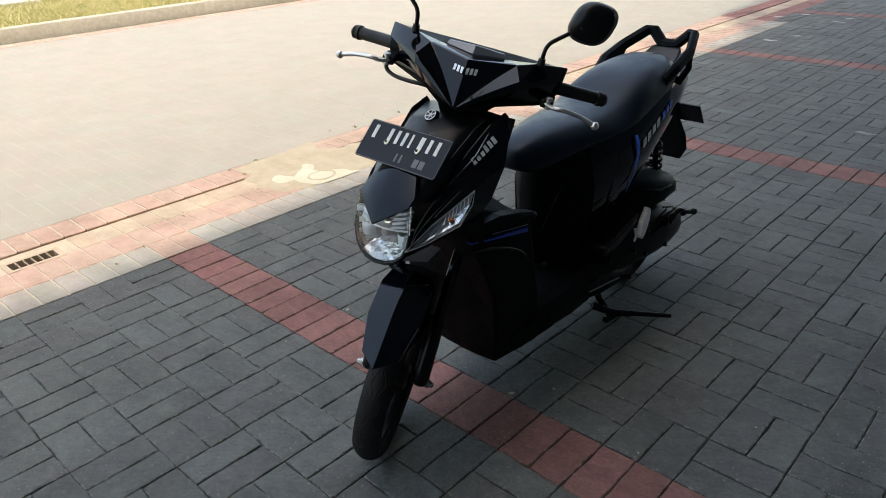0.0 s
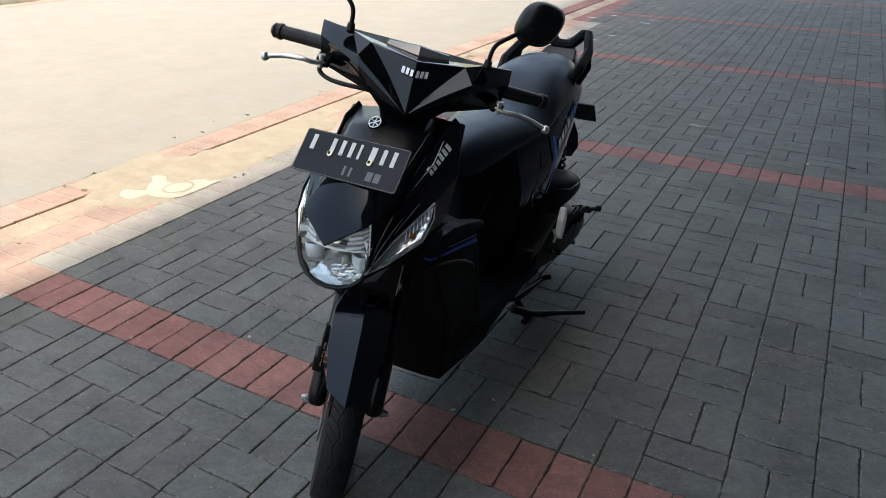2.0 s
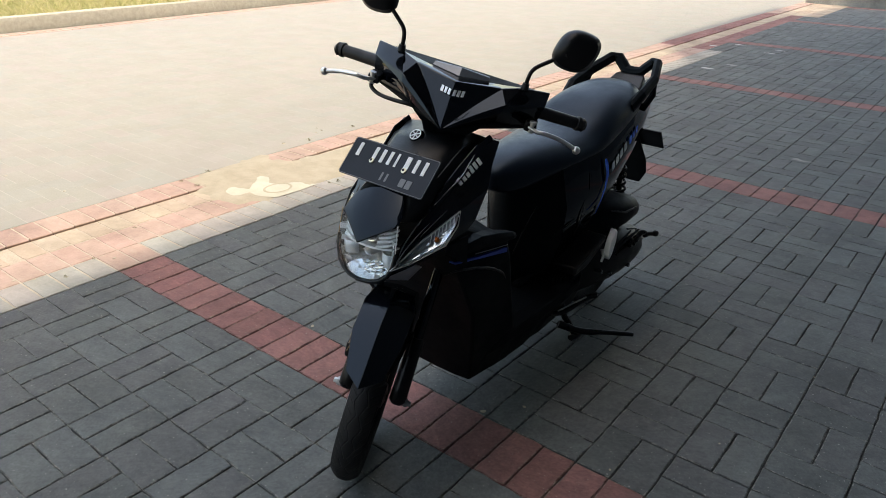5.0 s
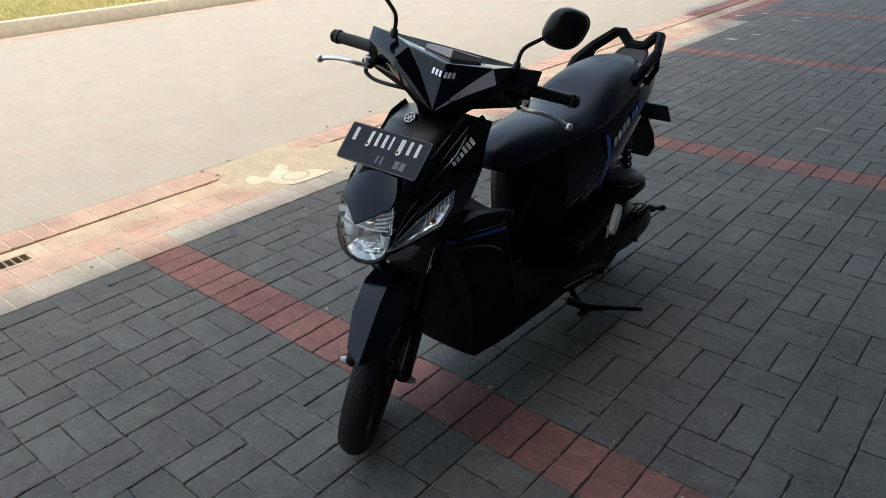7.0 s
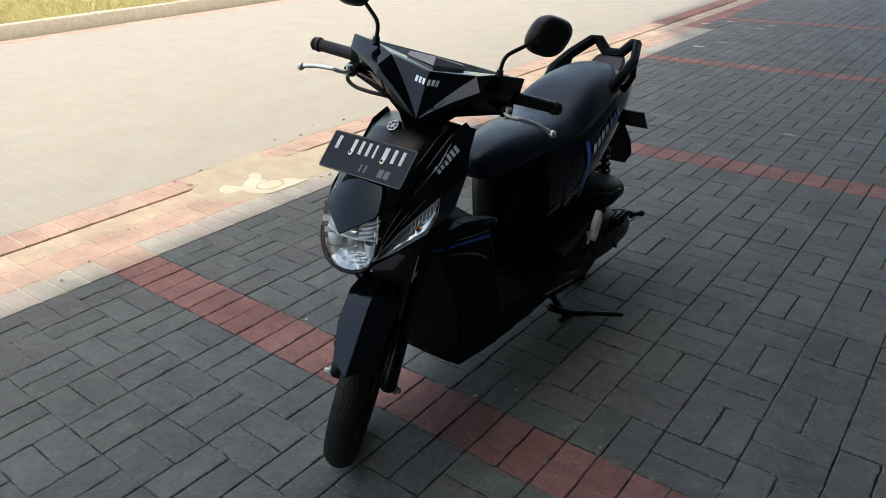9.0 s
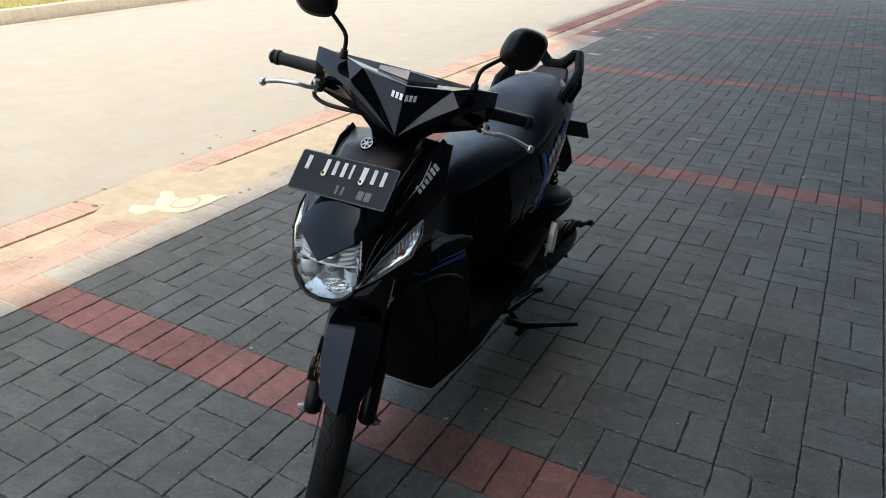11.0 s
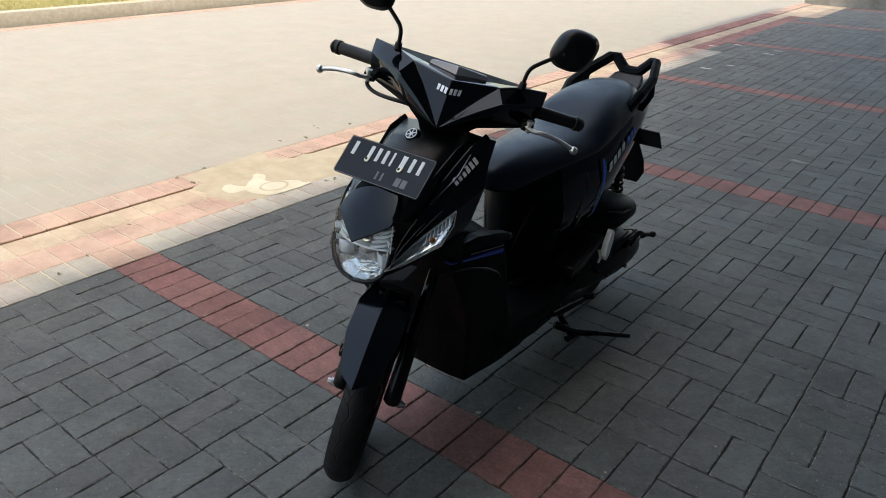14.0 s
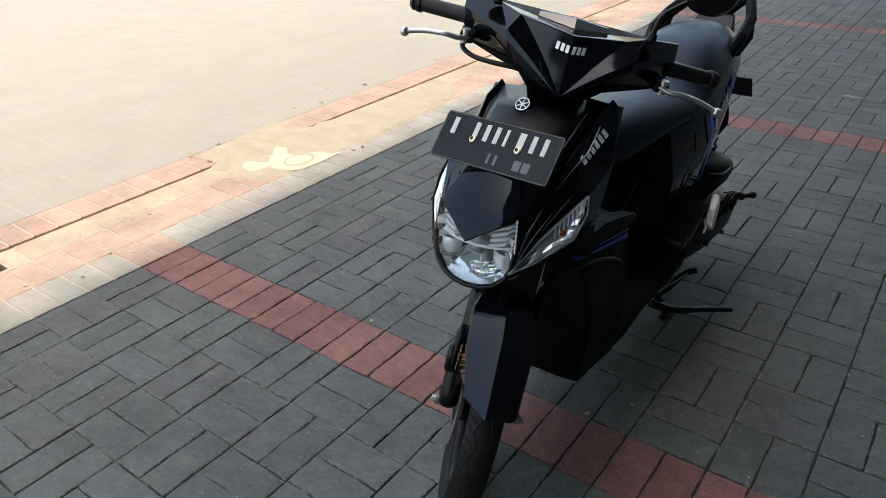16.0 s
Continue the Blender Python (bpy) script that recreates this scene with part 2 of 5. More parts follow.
M_REFL = base_material("lamp_reflector", (0.87, 0.88, 0.88), 0.08, 0.88)
M_SIG = base_material("signal_reflector", (0.62, 0.66, 0.70), 0.14, 0.6)
# white stands in for chrome catching the sky
M_BOWL = base_material("satin_reflector", (0.93, 0.95, 0.97), 0.25, 0.08)
M_SMOKE = base_material("grey_reflector", (0.40, 0.40, 0.41), 0.32, 1.0)


def clear_lens(name, tint):
    m = bpy.data.materials.new(name)
    m.use_nodes = True
    t = m.node_tree
    t.nodes.clear()
    out = t.nodes.new("ShaderNodeOutputMaterial")
    tr, gl, mx, fr = (t.nodes.new(k) for k in ("ShaderNodeBsdfTransparent", "ShaderNodeBsdfGlossy", "ShaderNodeMixShader", "ShaderNodeFresnel"))
    tr.inputs[0].default_value = (*tint, 1)
    gl.inputs["Roughness"].default_value = 0.03
    fr.inputs[0].default_value = 1.2
    for a, b in ((fr.outputs[0], mx.inputs[0]), (tr.outputs[0], mx.inputs[1]), (gl.outputs[0], mx.inputs[2]), (mx.outputs[0], out.inputs[0])):
        t.links.new(a, b)
    return m


M_LENS = clear_lens("clear_lens", (0.93, 0.95, 0.96))


# ---------------------------------------------------------------- mesh helpers
def finish(ob, mat, smooth=None, solid=0.0, bevel=0.0, segs=2):
    for mm in mat if isinstance(mat, (list, tuple)) else (mat,):
        ob.data.materials.append(mm)
    if smooth is not None:
        ob.data.shade_smooth()
        ob.data.set_sharp_from_angle(angle=radians(smooth))
    if solid:
        s = ob.modifiers.new("thickness", "SOLIDIFY")
        s.thickness, s.offset = solid, -1.0
    if bevel:
        b = ob.modifiers.new("edge", "BEVEL")
        b.width, b.segments, b.limit_method, b.angle_limit = bevel, segs, "ANGLE", radians(28)
        b.harden_normals = False
    return ob


def part(name, bm, mat, parent=None, label="", smooth=None, solid=0.0, bevel=0.0, segs=2):
    me = bpy.data.meshes.new(name)
    bmesh.ops.recalc_face_normals(bm, faces=bm.faces)
    bm.to_mesh(me)
    bm.free()
    ob = new(name, me)
    ob.parent = parent
    finish(ob, mat, smooth, solid, bevel, segs)
    return tagged(ob, label)


def faces_mesh(verts, faces, mirror=False):
    """A bmesh of polygons; mirror: also their image across x = 0, welded on it."""
    bm = bmesh.new()
    vs = [bm.verts.new(v) for v in verts]
    for f in faces:
        bm.faces.new([vs[i] for i in f])
    if mirror:
        ms = [v if abs(v.co.x) < 1e-6 else bm.verts.new((-v.co.x, v.co.y, v.co.z)) for v in vs]
        for f in faces:
            if any(ms[i] is not vs[i] for i in f):
                bm.faces.new([ms[i] for i in reversed(f)])
    return bm


def rings(bm, loops, closed=True, caps=True):
    """Skin a row of loops of equal count."""
    rows = [[bm.verts.new(p) for p in loop] for loop in loops]
    n = len(rows[0])
    for a, b in zip(rows, rows[1:]):
        for i in range(n if closed else n - 1):
            j = (i + 1) % n
            bm.faces.new((a[i], a[j], b[j], b[i]))
    if caps and closed:
        bm.faces.new(list(reversed(rows[0])))
        bm.faces.new(rows[-1])
    return rows


def smooth_path(pts, steps=6):
    """Catmull-Rom through the points."""
    p = [Vector(q) for q in pts]
    p = [2 * p[0] - p[1]] + p + [2 * p[-1] - p[-2]]
    out = []
    for i in range(1, len(p) - 2):
        for k in range(steps):
            t = k / steps
            a, b, c, d = p[i - 1], p[i], p[i + 1], p[i + 2]
            out.append(0.5 * ((2 * b) + (c - a) * t + (2 * a - 5 * b + 4 * c - d) * t * t + (3 * b - a - 3 * c + d) * t ** 3))
    out.append(p[-2])
    return out


def tube(bm, pts, radius, n=10, flat=1.0, up=(0, 0, 1)):
    """A swept tube; radius one number or one per point; flat squeezes it along the second axis."""
    pts = [Vector(p) for p in pts]
    rad = radius if isinstance(radius, (list, tuple)) else [radius] * len(pts)
    loops, side = [], None
    for i, p in enumerate(pts):
        d = (pts[min(i + 1, len(pts) - 1)] - pts[max(i - 1, 0)]).normalized()
        if side is None:
            u = Vector(up) if abs(d.dot(Vector(up))) < 0.95 else Vector((1, 0, 0))
            side = d.cross(u).normalized()
        side = (side - d * side.dot(d)).normalized()
        top = side.cross(d)
        loops.append([p + rad[i] * (math.cos(a) * side + math.sin(a) * flat * top) for a in (2 * math.pi * k / n for k in range(n))])
    rings(bm, loops)
    return bm


def lathe(bm, profile, centre, n=64, axis="x"):
    """Turn (radius, across) pairs about the x axis through centre; closed profile."""
    loops = []
    for k in range(n):
        a = 2 * math.pi * k / n
        loops.append([(centre[0] + w, centre[1] + r * math.cos(a), centre[2] + r * math.sin(a)) for r, w in profile])
    rows = [[bm.verts.new(p) for p in loop] for loop in loops]
    m = len(profile)
    for i in range(n):
        a, b = rows[i], rows[(i + 1) % n]
        for j in range(m):
            bm.faces.new((a[j], a[(j + 1) % m], b[(j + 1) % m], b[j]))
    return bm


def block(bm, lo, hi):
    (x0, y0, z0), (x1, y1, z1) = lo, hi
    v = [bm.verts.new(p) for p in ((x0, y0, z0), (x1, y0, z0), (x1, y1, z0), (x0, y1, z0), (x0, y0, z1), (x1, y0, z1), (x1, y1, z1), (x0, y1, z1))]
    for f in ((3, 2, 1, 0), (4, 5, 6, 7), (0, 1, 5, 4), (1, 2, 6, 5), (2, 3, 7, 6), (3, 0, 4, 7)):
        bm.faces.new([v[i] for i in f])
    return bm


def turned(bm, m):
    bmesh.ops.transform(bm, matrix=m, verts=bm.verts)
    return bm


# ---------------------------------------------------------------- ground and walls
FX_COURT = 3.7
M_COURT = rough_ground("grey_court", (0.085, 0.092, 0.096), (0.12, 0.128, 0.13), 3.0, 0.003)
P = 0.1058                      # paver module
X0 = 0.010                      # where the weave's lattice begins
EDGE = -1.995                   # outer edge of the woven paving
KERB = -2.390                   # inner face of the raised kerb row
ROAD_Z = 0.009
END = 14.07                     # foot of the low wall closing the court
BAYS = 26                       # modules between the red bands


def sheet(name, x0, y0, x1, y1, z, mat, label="", cat="", kind="structure"):
    bm = bmesh.new()
    bm.faces.new([bm.verts.new(p) for p in ((x0, y0, z), (x1, y0, z), (x1, y1, z), (x0, y1, z))])
    ob = part(name, bm, mat)
    return tagged(ob, label, cat, "", kind)


ground = sheet("ground", -700, -700, 700, 700, -0.08, M_SOIL, "dry dusty soil reaching to the horizon", "ground")
paving = sheet("paving", EDGE + 2 * P - 0.012, -6.0, 3.595, END, -0.0075, M_JOINT, "dark grey basket-weave concrete paving with red bands", "paving")
# unseen sheet, added so the scooter reflects dark ground instead of bright soil
court = sheet("court_behind", -1.995, -30.0, FX_COURT, -6.0, -0.004, M_COURT, "unseen dark grey sheet added behind the camera to darken reflections", "paving")
DRAINS = ((-2.262, -0.402), (-2.270, 4.86))      # middles of the two drain grates
bm = bmesh.new()
ys = [-6.0] + [y + q for x, y in DRAINS for q in (-0.11, 0.11)] + [END]
for k in range(5):
    spans = ((KERB, EDGE + 2 * P - 0.012),) if k % 2 == 0 else ((KERB, DRAINS[k // 2][0] - 0.05), (DRAINS[k // 2][0] + 0.05, EDGE + 2 * P - 0.012))
    for xa, xb in spans:
        bm.faces.new([bm.verts.new(p) for p in ((xa, ys[k], -0.0022), (xb, ys[k], -0.0022), (xb, ys[k + 1], -0.0022), (xa, ys[k + 1], -0.0022))])
gutter = tagged(part("pavement", bm, M_SANDJOINT), "dusty red and sandy border pavers beside the kerb", "pavement", "", "structure")
road = sheet("road", -8.95, -30.0, KERB - 2 * P - 0.004, 70.0, ROAD_Z - 0.0003, M_ROADJOINT, "pale dusty concrete paver road in full sun", "road")

kerb_bed = sheet("kerb_bed", KERB - 2 * P - 0.004, -30.0, KERB - 0.012, 70.0, ROAD_Z - 0.0016, M_SANDJOINT, "pale sand between the raised kerb pavers", "kerb")
rng = random.Random(4)


def piece_mesh(name, sx, sy, mat, gap=0.0036, bev=0.0034, deep=0.05, seed=None, jit=0.0008, edge=None, fall=None):
    """One paver, top at z = 0, with a chamfered rim; a seed gives it chipped, uneven edges; edge: material of the rim."""
    fall = fall or bev
    r = random.Random(seed)
    hx, hy = sx / 2 - gap / 2, sy / 2 - gap / 2
    if seed is None:
        rim = [(-1, -1), (1, -1), (1, 1), (-1, 1)]
    else:
        along = (-0.78, -0.52, -0.2, 0.08, 0.36, 0.70)
        rim = [(-1, -1)] + [(q, -1) for q in along] + [(1, -1), (1, -0.3), (1, 0.4), (1, 1)] + [(-q, 1) for q in along] + [(-1, 1), (-1, 0.36), (-1, -0.34)]
    off = [(r.gauss(0, jit), r.gauss(0, jit), r.gauss(0, 0.0006)) if seed is not None else (0, 0, 0) for q in rim]
    verts = [(a * (hx - i) + o[0], c * (hy - i) + o[1], z + (o[2] if z == 0 else 0)) for i, z in ((0, -deep), (0, -fall), (bev, 0)) for (a, c), o in zip(rim, off)]
    n = len(rim)
    faces = [(k * n + i, k * n + (i + 1) % n, k * n + n + (i + 1) % n, k * n + n + i) for k in (0, 1) for i in range(n)] + [tuple(range(2 * n, 3 * n))]
    me = bpy.data.meshes.new(name)
    me.from_pydata(verts, [], faces)
    me.materials.append(mat)
    if edge:
        me.materials.append(edge)
        me.polygons.foreach_set("material_index", [1 if n <= k < 2 * n else 0 for k in range(len(faces))])
    return me


def joined_pieces(name, spots, protos, mats, parent, label, tilt=0.003):
    """Pavers past the near stretch, joined: spots of (x, y, z, turn, kind)."""
    verts, faces, mat_i = [], [], []
    for x, y, z, turn, kind in spots:
        pv, pf, pm = rng.choice(protos[kind])
        o = len(verts)
        tx, ty = rng.gauss(0, tilt), rng.gauss(0, tilt)
        for vx, vy, vz in pv:
            if turn:
                vx, vy = -vy, vx
            verts.append((x + vx, y + vy, z + vz + tx * vx + ty * vy))
        faces += [tuple(o + i for i in f) for f in pf]
        mat_i += [kind + k * len(protos) for k in pm]
    me = bpy.data.meshes.new(name)
    me.from_pydata(verts, [], faces)
    for m in mats:
        me.materials.append(m)
    me.polygons.foreach_set("material_index", mat_i)
    ob = new(name, me)
    ob.parent = parent
    return tagged(ob, label, "", "", "stuff")


def proto(*meshes):
    return [([tuple(v.co) for v in me.vertices], [tuple(p.vertices) for p in me.polygons], [p.material_index for p in me.polygons]) for me in meshes]


def weave_spots():
    """Basket weave in cells of 2 x 2 modules; a red soldier band every 26 modules."""
    near, far = [], []
    for j in range(-28, 132):
        k = j % BAYS
        if k in (0, 1):
            if k == 1:
                continue
            for i in range(-17, 34):
                x, y = X0 + (i + 0.5) * P, (j + 1) * P
                is_near = -13 <= i < 13 and j == 0
                (near if is_near else far).append((x, y, rng.gauss(0, 0.0007), 1, 1))
            continue
        if k % 2:
            continue
        for i in range(-17, 33, 2):
            x, y = X0 + (i + 1) * P, (j + 1) * P
            is_near = -11 <= i < 11 and -10 <= j < 12
            along = ((i + 19) // 2 + k // 2 + (j < 0)) % 2
            for s in (-0.5, 0.5):
                spot = (x, y + s * P, rng.gauss(0, 0.0007), 0, 0) if along else (x + s * P, y, rng.gauss(0, 0.0007), 1, 0)
                (near if is_near else far).append(spot)
    return near, far


def concrete_run(name, pts, w, z0, z1, mat, label, cat, bev=0.015):
    """A straight concrete kerb or wall between two plan points."""
    (x0, y0), (x1, y1) = pts
    d = Vector((x1 - x0, y1 - y0, 0)).normalized()
    s = Vector((-d.y, d.x, 0)) * w
    bm = bmesh.new()
    n = max(2, int((Vector((x1 - x0, y1 - y0, 0))).length / 0.5))
    loops = []
    for k in range(n + 1):
        p = Vector((x0, y0, 0)).lerp(Vector((x1, y1, 0)), k / n)
        j = [0.006 * noise.noise(p * 1.7 + Vector((0, 0, q))) for q in (0, 3, 7)]
        loops.append([p + Vector((0, 0, z0)), p + Vector((j[0], 0, z1 - bev + j[1])), p + s * (bev / w) + Vector((0, 0, z1 + j[1])),
                      p + s * (1 - bev / w) + Vector((0, 0, z1 + j[2])), p + s + Vector((0, 0, z1 - bev)), p + s + Vector((0, 0, z0))])
    rings(bm, loops)
    return tagged(part(name, bm, mat, smooth=50), label, cat, "", "structure")


concrete_run("kerb_far", ((-8.86, -30), (-9.2, 70)), 0.16, -0.05, 0.19, M_CONC, "weathered concrete kerb between road and dry lawn", "kerb")
concrete_run("wall_end", ((6.0, END), (-2.55, END)), -0.20, -0.05, 0.185, M_CONC_GREY, "low grey stained concrete kerb wall closing the paved court", "wall")
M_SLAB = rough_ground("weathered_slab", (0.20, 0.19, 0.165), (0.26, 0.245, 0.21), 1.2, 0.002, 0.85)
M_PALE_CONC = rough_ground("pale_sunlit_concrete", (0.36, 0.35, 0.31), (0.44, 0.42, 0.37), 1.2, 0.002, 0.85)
bm = block(bmesh.new(), (-2.50, END + 0.20, -0.05), (1.42, 15.75, 0.182))
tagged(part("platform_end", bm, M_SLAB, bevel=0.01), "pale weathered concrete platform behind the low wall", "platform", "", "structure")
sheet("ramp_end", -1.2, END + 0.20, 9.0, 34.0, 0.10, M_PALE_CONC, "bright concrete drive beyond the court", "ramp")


sheet("apron_end", KERB - 0.012, END, -1.2, 22.0, 0.004, M_CONC, "worn concrete apron at the end of the gutter", "apron")


def leaf_clump(name, centre, size, count, mat, label, cat, group="", leaf=1.0):
    """A low shrub: many small bent leaves on short twigs, uneven outline."""
    vs, fs = [], []
    for k in range(count):
        th, ph, r = rng.uniform(0, 6.283), math.acos(rng.uniform(0, 1)), rng.random() ** 0.4
        lump = 0.75 + 0.35 * noise.noise(Vector((math.cos(th) * 2, math.sin(th) * 2, ph * 2)))
        c = Vector(centre) + Vector((math.cos(th) * math.sin(ph) * size[0], math.sin(th) * math.sin(ph) * size[1], math.cos(ph) * size[2])) * r * lump
        a = Vector((rng.gauss(0, 1), rng.gauss(0, 1), rng.gauss(0, 0.6))).normalized() * size[2] * rng.uniform(0.05, 0.13) * leaf
        b = a.cross(Vector((rng.gauss(0, 1), rng.gauss(0, 1), 1))).normalized() * a.length * 0.32
        o = len(vs)
        vs += [c - a, c + b, c + a, c - b]
        fs += [(o, o + 1, o + 2), (o, o + 2, o + 3)]
    me = bpy.data.meshes.new(name)
    me.from_pydata(vs, [], fs)
    me.materials.append(mat)
    return tagged(new(name, me), label, cat, group)


leaf_clump("weed", (-0.38, END - 0.05, 0.0), (0.22, 0.05, 0.20), 90, M_LEAF, "small green weed growing at the wall's foot", "weed")
for x, y, w in ((-2.3, 19.8, 0.9), (-1.5, 20.3, 0.8), (-0.9, 20.8, 0.7)):
    leaf_clump("shrub", (x, y, 0.0), (w, 0.7, 0.75), 900, M_LEAF, "dense dark green garden shrub", "shrub", "green shrubs")
for x, y, w in ((-13.2, 4.25, 0.75), (-13.3, 5.55, 0.8)):
    leaf_clump("shrub", (x, y, 0.10), (0.55, w, 0.65), 2600, M_DARKLEAF, "garden shrub behind the lawn, coloured dark for shade", "shrub", "dark shrubs")

M_VIOLET = plastic("violet_glaze", (0.085, 0.05, 0.30), 0.35, 200, 0.1)
for y in (2.0, 2.62, 3.24):
    bm = bmesh.new()
    prof = ((0.0, 0.14), (0.17, 0.14), (0.23, 0.24), (0.27, 0.40), (0.285, 0.44), (0.265, 0.45), (0.25, 0.40), (0.0, 0.39))
    rings(bm, [[(-13.05 + r * math.cos(a), y + r * math.sin(a), z) for a in (2 * math.pi * k / 28 for k in range(28))] for r, z in prof[1:-1]])
    tagged(part("plant_pot", bm, M_VIOLET, smooth=40), "glazed violet plant pot behind the dry lawn", "plant pot", "pots behind the lawn")
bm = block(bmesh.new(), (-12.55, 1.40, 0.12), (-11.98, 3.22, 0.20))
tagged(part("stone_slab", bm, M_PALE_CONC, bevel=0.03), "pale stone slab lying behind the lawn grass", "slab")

# unseen tall house behind the camera's right, roof outlined to cast the paving's shadow
FX = 3.6
HOUSE_H = 8.3
REACH = Vector((SUN_DIR.x, SUN_DIR.y, 0)) * (HOUSE_H / SUN_DIR.z)     # ground shadow to roof edge
bm = bmesh.new()
block(bm, (FX, -16, -0.05), (FX + 0.25, END - 0.1, HOUSE_H))
tagged(part("wall_house", bm, M_WALLB), "unseen dark grey plastered house wall beside the court", "wall", "", "structure")
# added wall, unseen: cuts light from behind and darkens the front reflections
bm = bmesh.new()
block(bm, (0.9, -4.65, -0.05), (FX, -4.4, HOUSE_H))
tagged(part("wall_back", bm, M_WALLB), "unseen dark wall added behind the camera to block light", "wall", "", "structure")
bm = bmesh.new()
edge = [(-1.87, -25), (-1.87, 6.62), (-2.72, 7.75), (-2.74, 12.95), (-2.03, 11.95), (-1.93, 14.07), (-1.93, 14.16), (3.0, 14.16), (3.0, -25)]
loops = [[(x + REACH.x * z / HOUSE_H, y + REACH.y * z / HOUSE_H, z) for x, y in edge] for z in (HOUSE_H, HOUSE_H + 0.2)]
rings(bm, loops)
M_SOFFIT = rough_ground("painted_soffit", (0.055, 0.060, 0.070), (0.070, 0.076, 0.088), 0.8, 0.002, 0.8)
tagged(part("roof_house", bm, M_SOFFIT), "unseen flat roof slab shaped to cast the court's shadow", "roof", "", "structure")

# lawn across the road
M_LAWN = rough_ground("straw_covered_soil", (0.24, 0.20, 0.085), (0.34, 0.29, 0.14), 5.0, 0.02)
lawn = sheet("lawn_ground", -40, -30, -9.0, 70, 0.13, M_LAWN, "dry sandy lawn soil behind the kerb", "ground")
bm_v, bm_f = [], []
for k in range(26000):
    y = rng.uniform(-1.5, 9.5)
    x = -9.10 - rng.random() ** 1.3 * 3.6
    h, w, a = rng.uniform(0.03, 0.13), rng.uniform(0.0018, 0.0045), rng.uniform(0, 6.28)
    lx, ly = rng.gauss(0, 0.06), rng.gauss(0, 0.06)
    o = len(bm_v)
    bm_v += [(x - w * math.cos(a), y - w * math.sin(a), 0.125), (x + w * math.cos(a), y + w * math.sin(a), 0.125),
             (x + lx * 0.5 + w * 0.7 * math.cos(a), y + ly * 0.5 + w * 0.7 * math.sin(a), 0.13 + h * 0.6), (x + lx, y + ly, 0.13 + h)]
    bm_f += [(o, o + 1, o + 2), (o, o + 2, o + 3)]
me = bpy.data.meshes.new("grass")
me.from_pydata(bm_v, [], bm_f)
me.materials.append(M_GRASS)
tagged(new("grass", me), "dry yellowing lawn grass along the kerb", "grass", "", "stuff")


# cement smeared over the kerb, a white spill on it, and a drain grate
def blob(name, outline, z, mat, label, cat, rough_edge=0.03, seed=0.0, kind="", lift=0.004, group=""):
    """A thin poured patch with a wandering edge that follows the step of the kerb."""
    pts = [Vector((x, y, 0)) for x, y in outline]
    rim = []
    for i, a in enumerate(pts):
        b = pts[(i + 1) % len(pts)]
        for k in range(8):
            q = a.lerp(b, k / 8)
            rim.append(q + Vector((noise.noise(q * 9 + Vector((seed, 0, 0))), noise.noise(q * 9 + Vector((0, seed + 5, 0))), 0)) * rough_edge)
    def height(q):
        t = min(1, max(0, (KERB + 0.10 - q.x) / 0.16))
        return z(q) if callable(z) else z + (ROAD_Z * t if z < 0.02 else 0)

    lo = [min(q[i] for q in rim) for i in (0, 1)]
    hi = [max(q[i] for q in rim) for i in (0, 1)]
    step = max(0.012, min(0.04, (hi[1] - lo[1]) / 12))
    inner = [Vector((lo[0] + step * (i + 0.5), lo[1] + step * (j + 0.5))) for i in range(int((hi[0] - lo[0]) / step) + 1) for j in range(int((hi[1] - lo[1]) / step) + 1)]
    flat = [q.to_2d() for q in rim]
    inner = [q for q in inner if min((q - p).length for p in flat) > step * 0.45]
    n = len(rim)
    vs, es, fs = geometry.delaunay_2d_cdt(flat + inner, [(i, (i + 1) % n) for i in range(n)], [], 1, 1e-5)[:3]
    bm = bmesh.new()
    made = []
    for v in vs:
        q = Vector((v.x, v.y, 0))
        d = min((v - p).length for p in flat)
        made.append(bm.verts.new((v.x, v.y, height(q) + (lift * min(1.0, 0.45 + d / 0.02) if d > 1e-4 else -0.003) + lift * 0.35 * noise.noise(q * 14) * (d > 1e-4))))
    for f in fs:
        bm.faces.new([made[i] for i in f])
    return tagged(part(name, bm, mat, smooth=60), label, cat, group, kind)


blob("cement_patch", ((-2.59, 0.80), (-2.46, 0.84), (-2.36, 0.78), (-2.20, 0.76), (-2.06, 0.80), (-1.97, 0.95), (-1.96, 1.40), (-1.99, 2.05), (-2.05, 2.55), (-2.34, 2.60), (-2.37, 1.80), (-2.40, 1.52), (-2.50, 1.42), (-2.61, 1.48), (-2.62, 1.10)), 0.0, M_MORTAR, "smeared sandy cement over broken kerb pavers", "cement", 0.04, 1.0, "structure", 0.005)
SPILL = 0.0075


def spill_z(q):
    return SPILL + ROAD_Z * min(1, max(0, (KERB + 0.10 - q.x) / 0.16))


spill = blob("cement_spill", ((-2.24, 0.87), (-2.31, 0.95), (-2.25, 0.97), (-2.19, 0.99), (-2.25, 1.08), (-2.32, 1.15), (-2.31, 1.19), (-2.26, 1.19), (-2.19, 1.13), (-2.14, 1.14), (-2.11, 1.19), (-2.09, 1.24),
                              (-2.06, 1.27), (-2.01, 1.25), (-1.96, 1.31), (-1.96, 1.20), (-1.96, 1.10), (-1.97, 1.02), (-2.01, 0.98), (-2.07, 0.955), (-2.14, 0.955), (-2.15, 0.88), (-2.19, 0.87)), spill_z, M_LIME, "dried white cement spill on the kerb", "cement spill", 0.012, 3.0)
bm = bmesh.new()
ringc = Vector((-2.065, 1.095, 0))
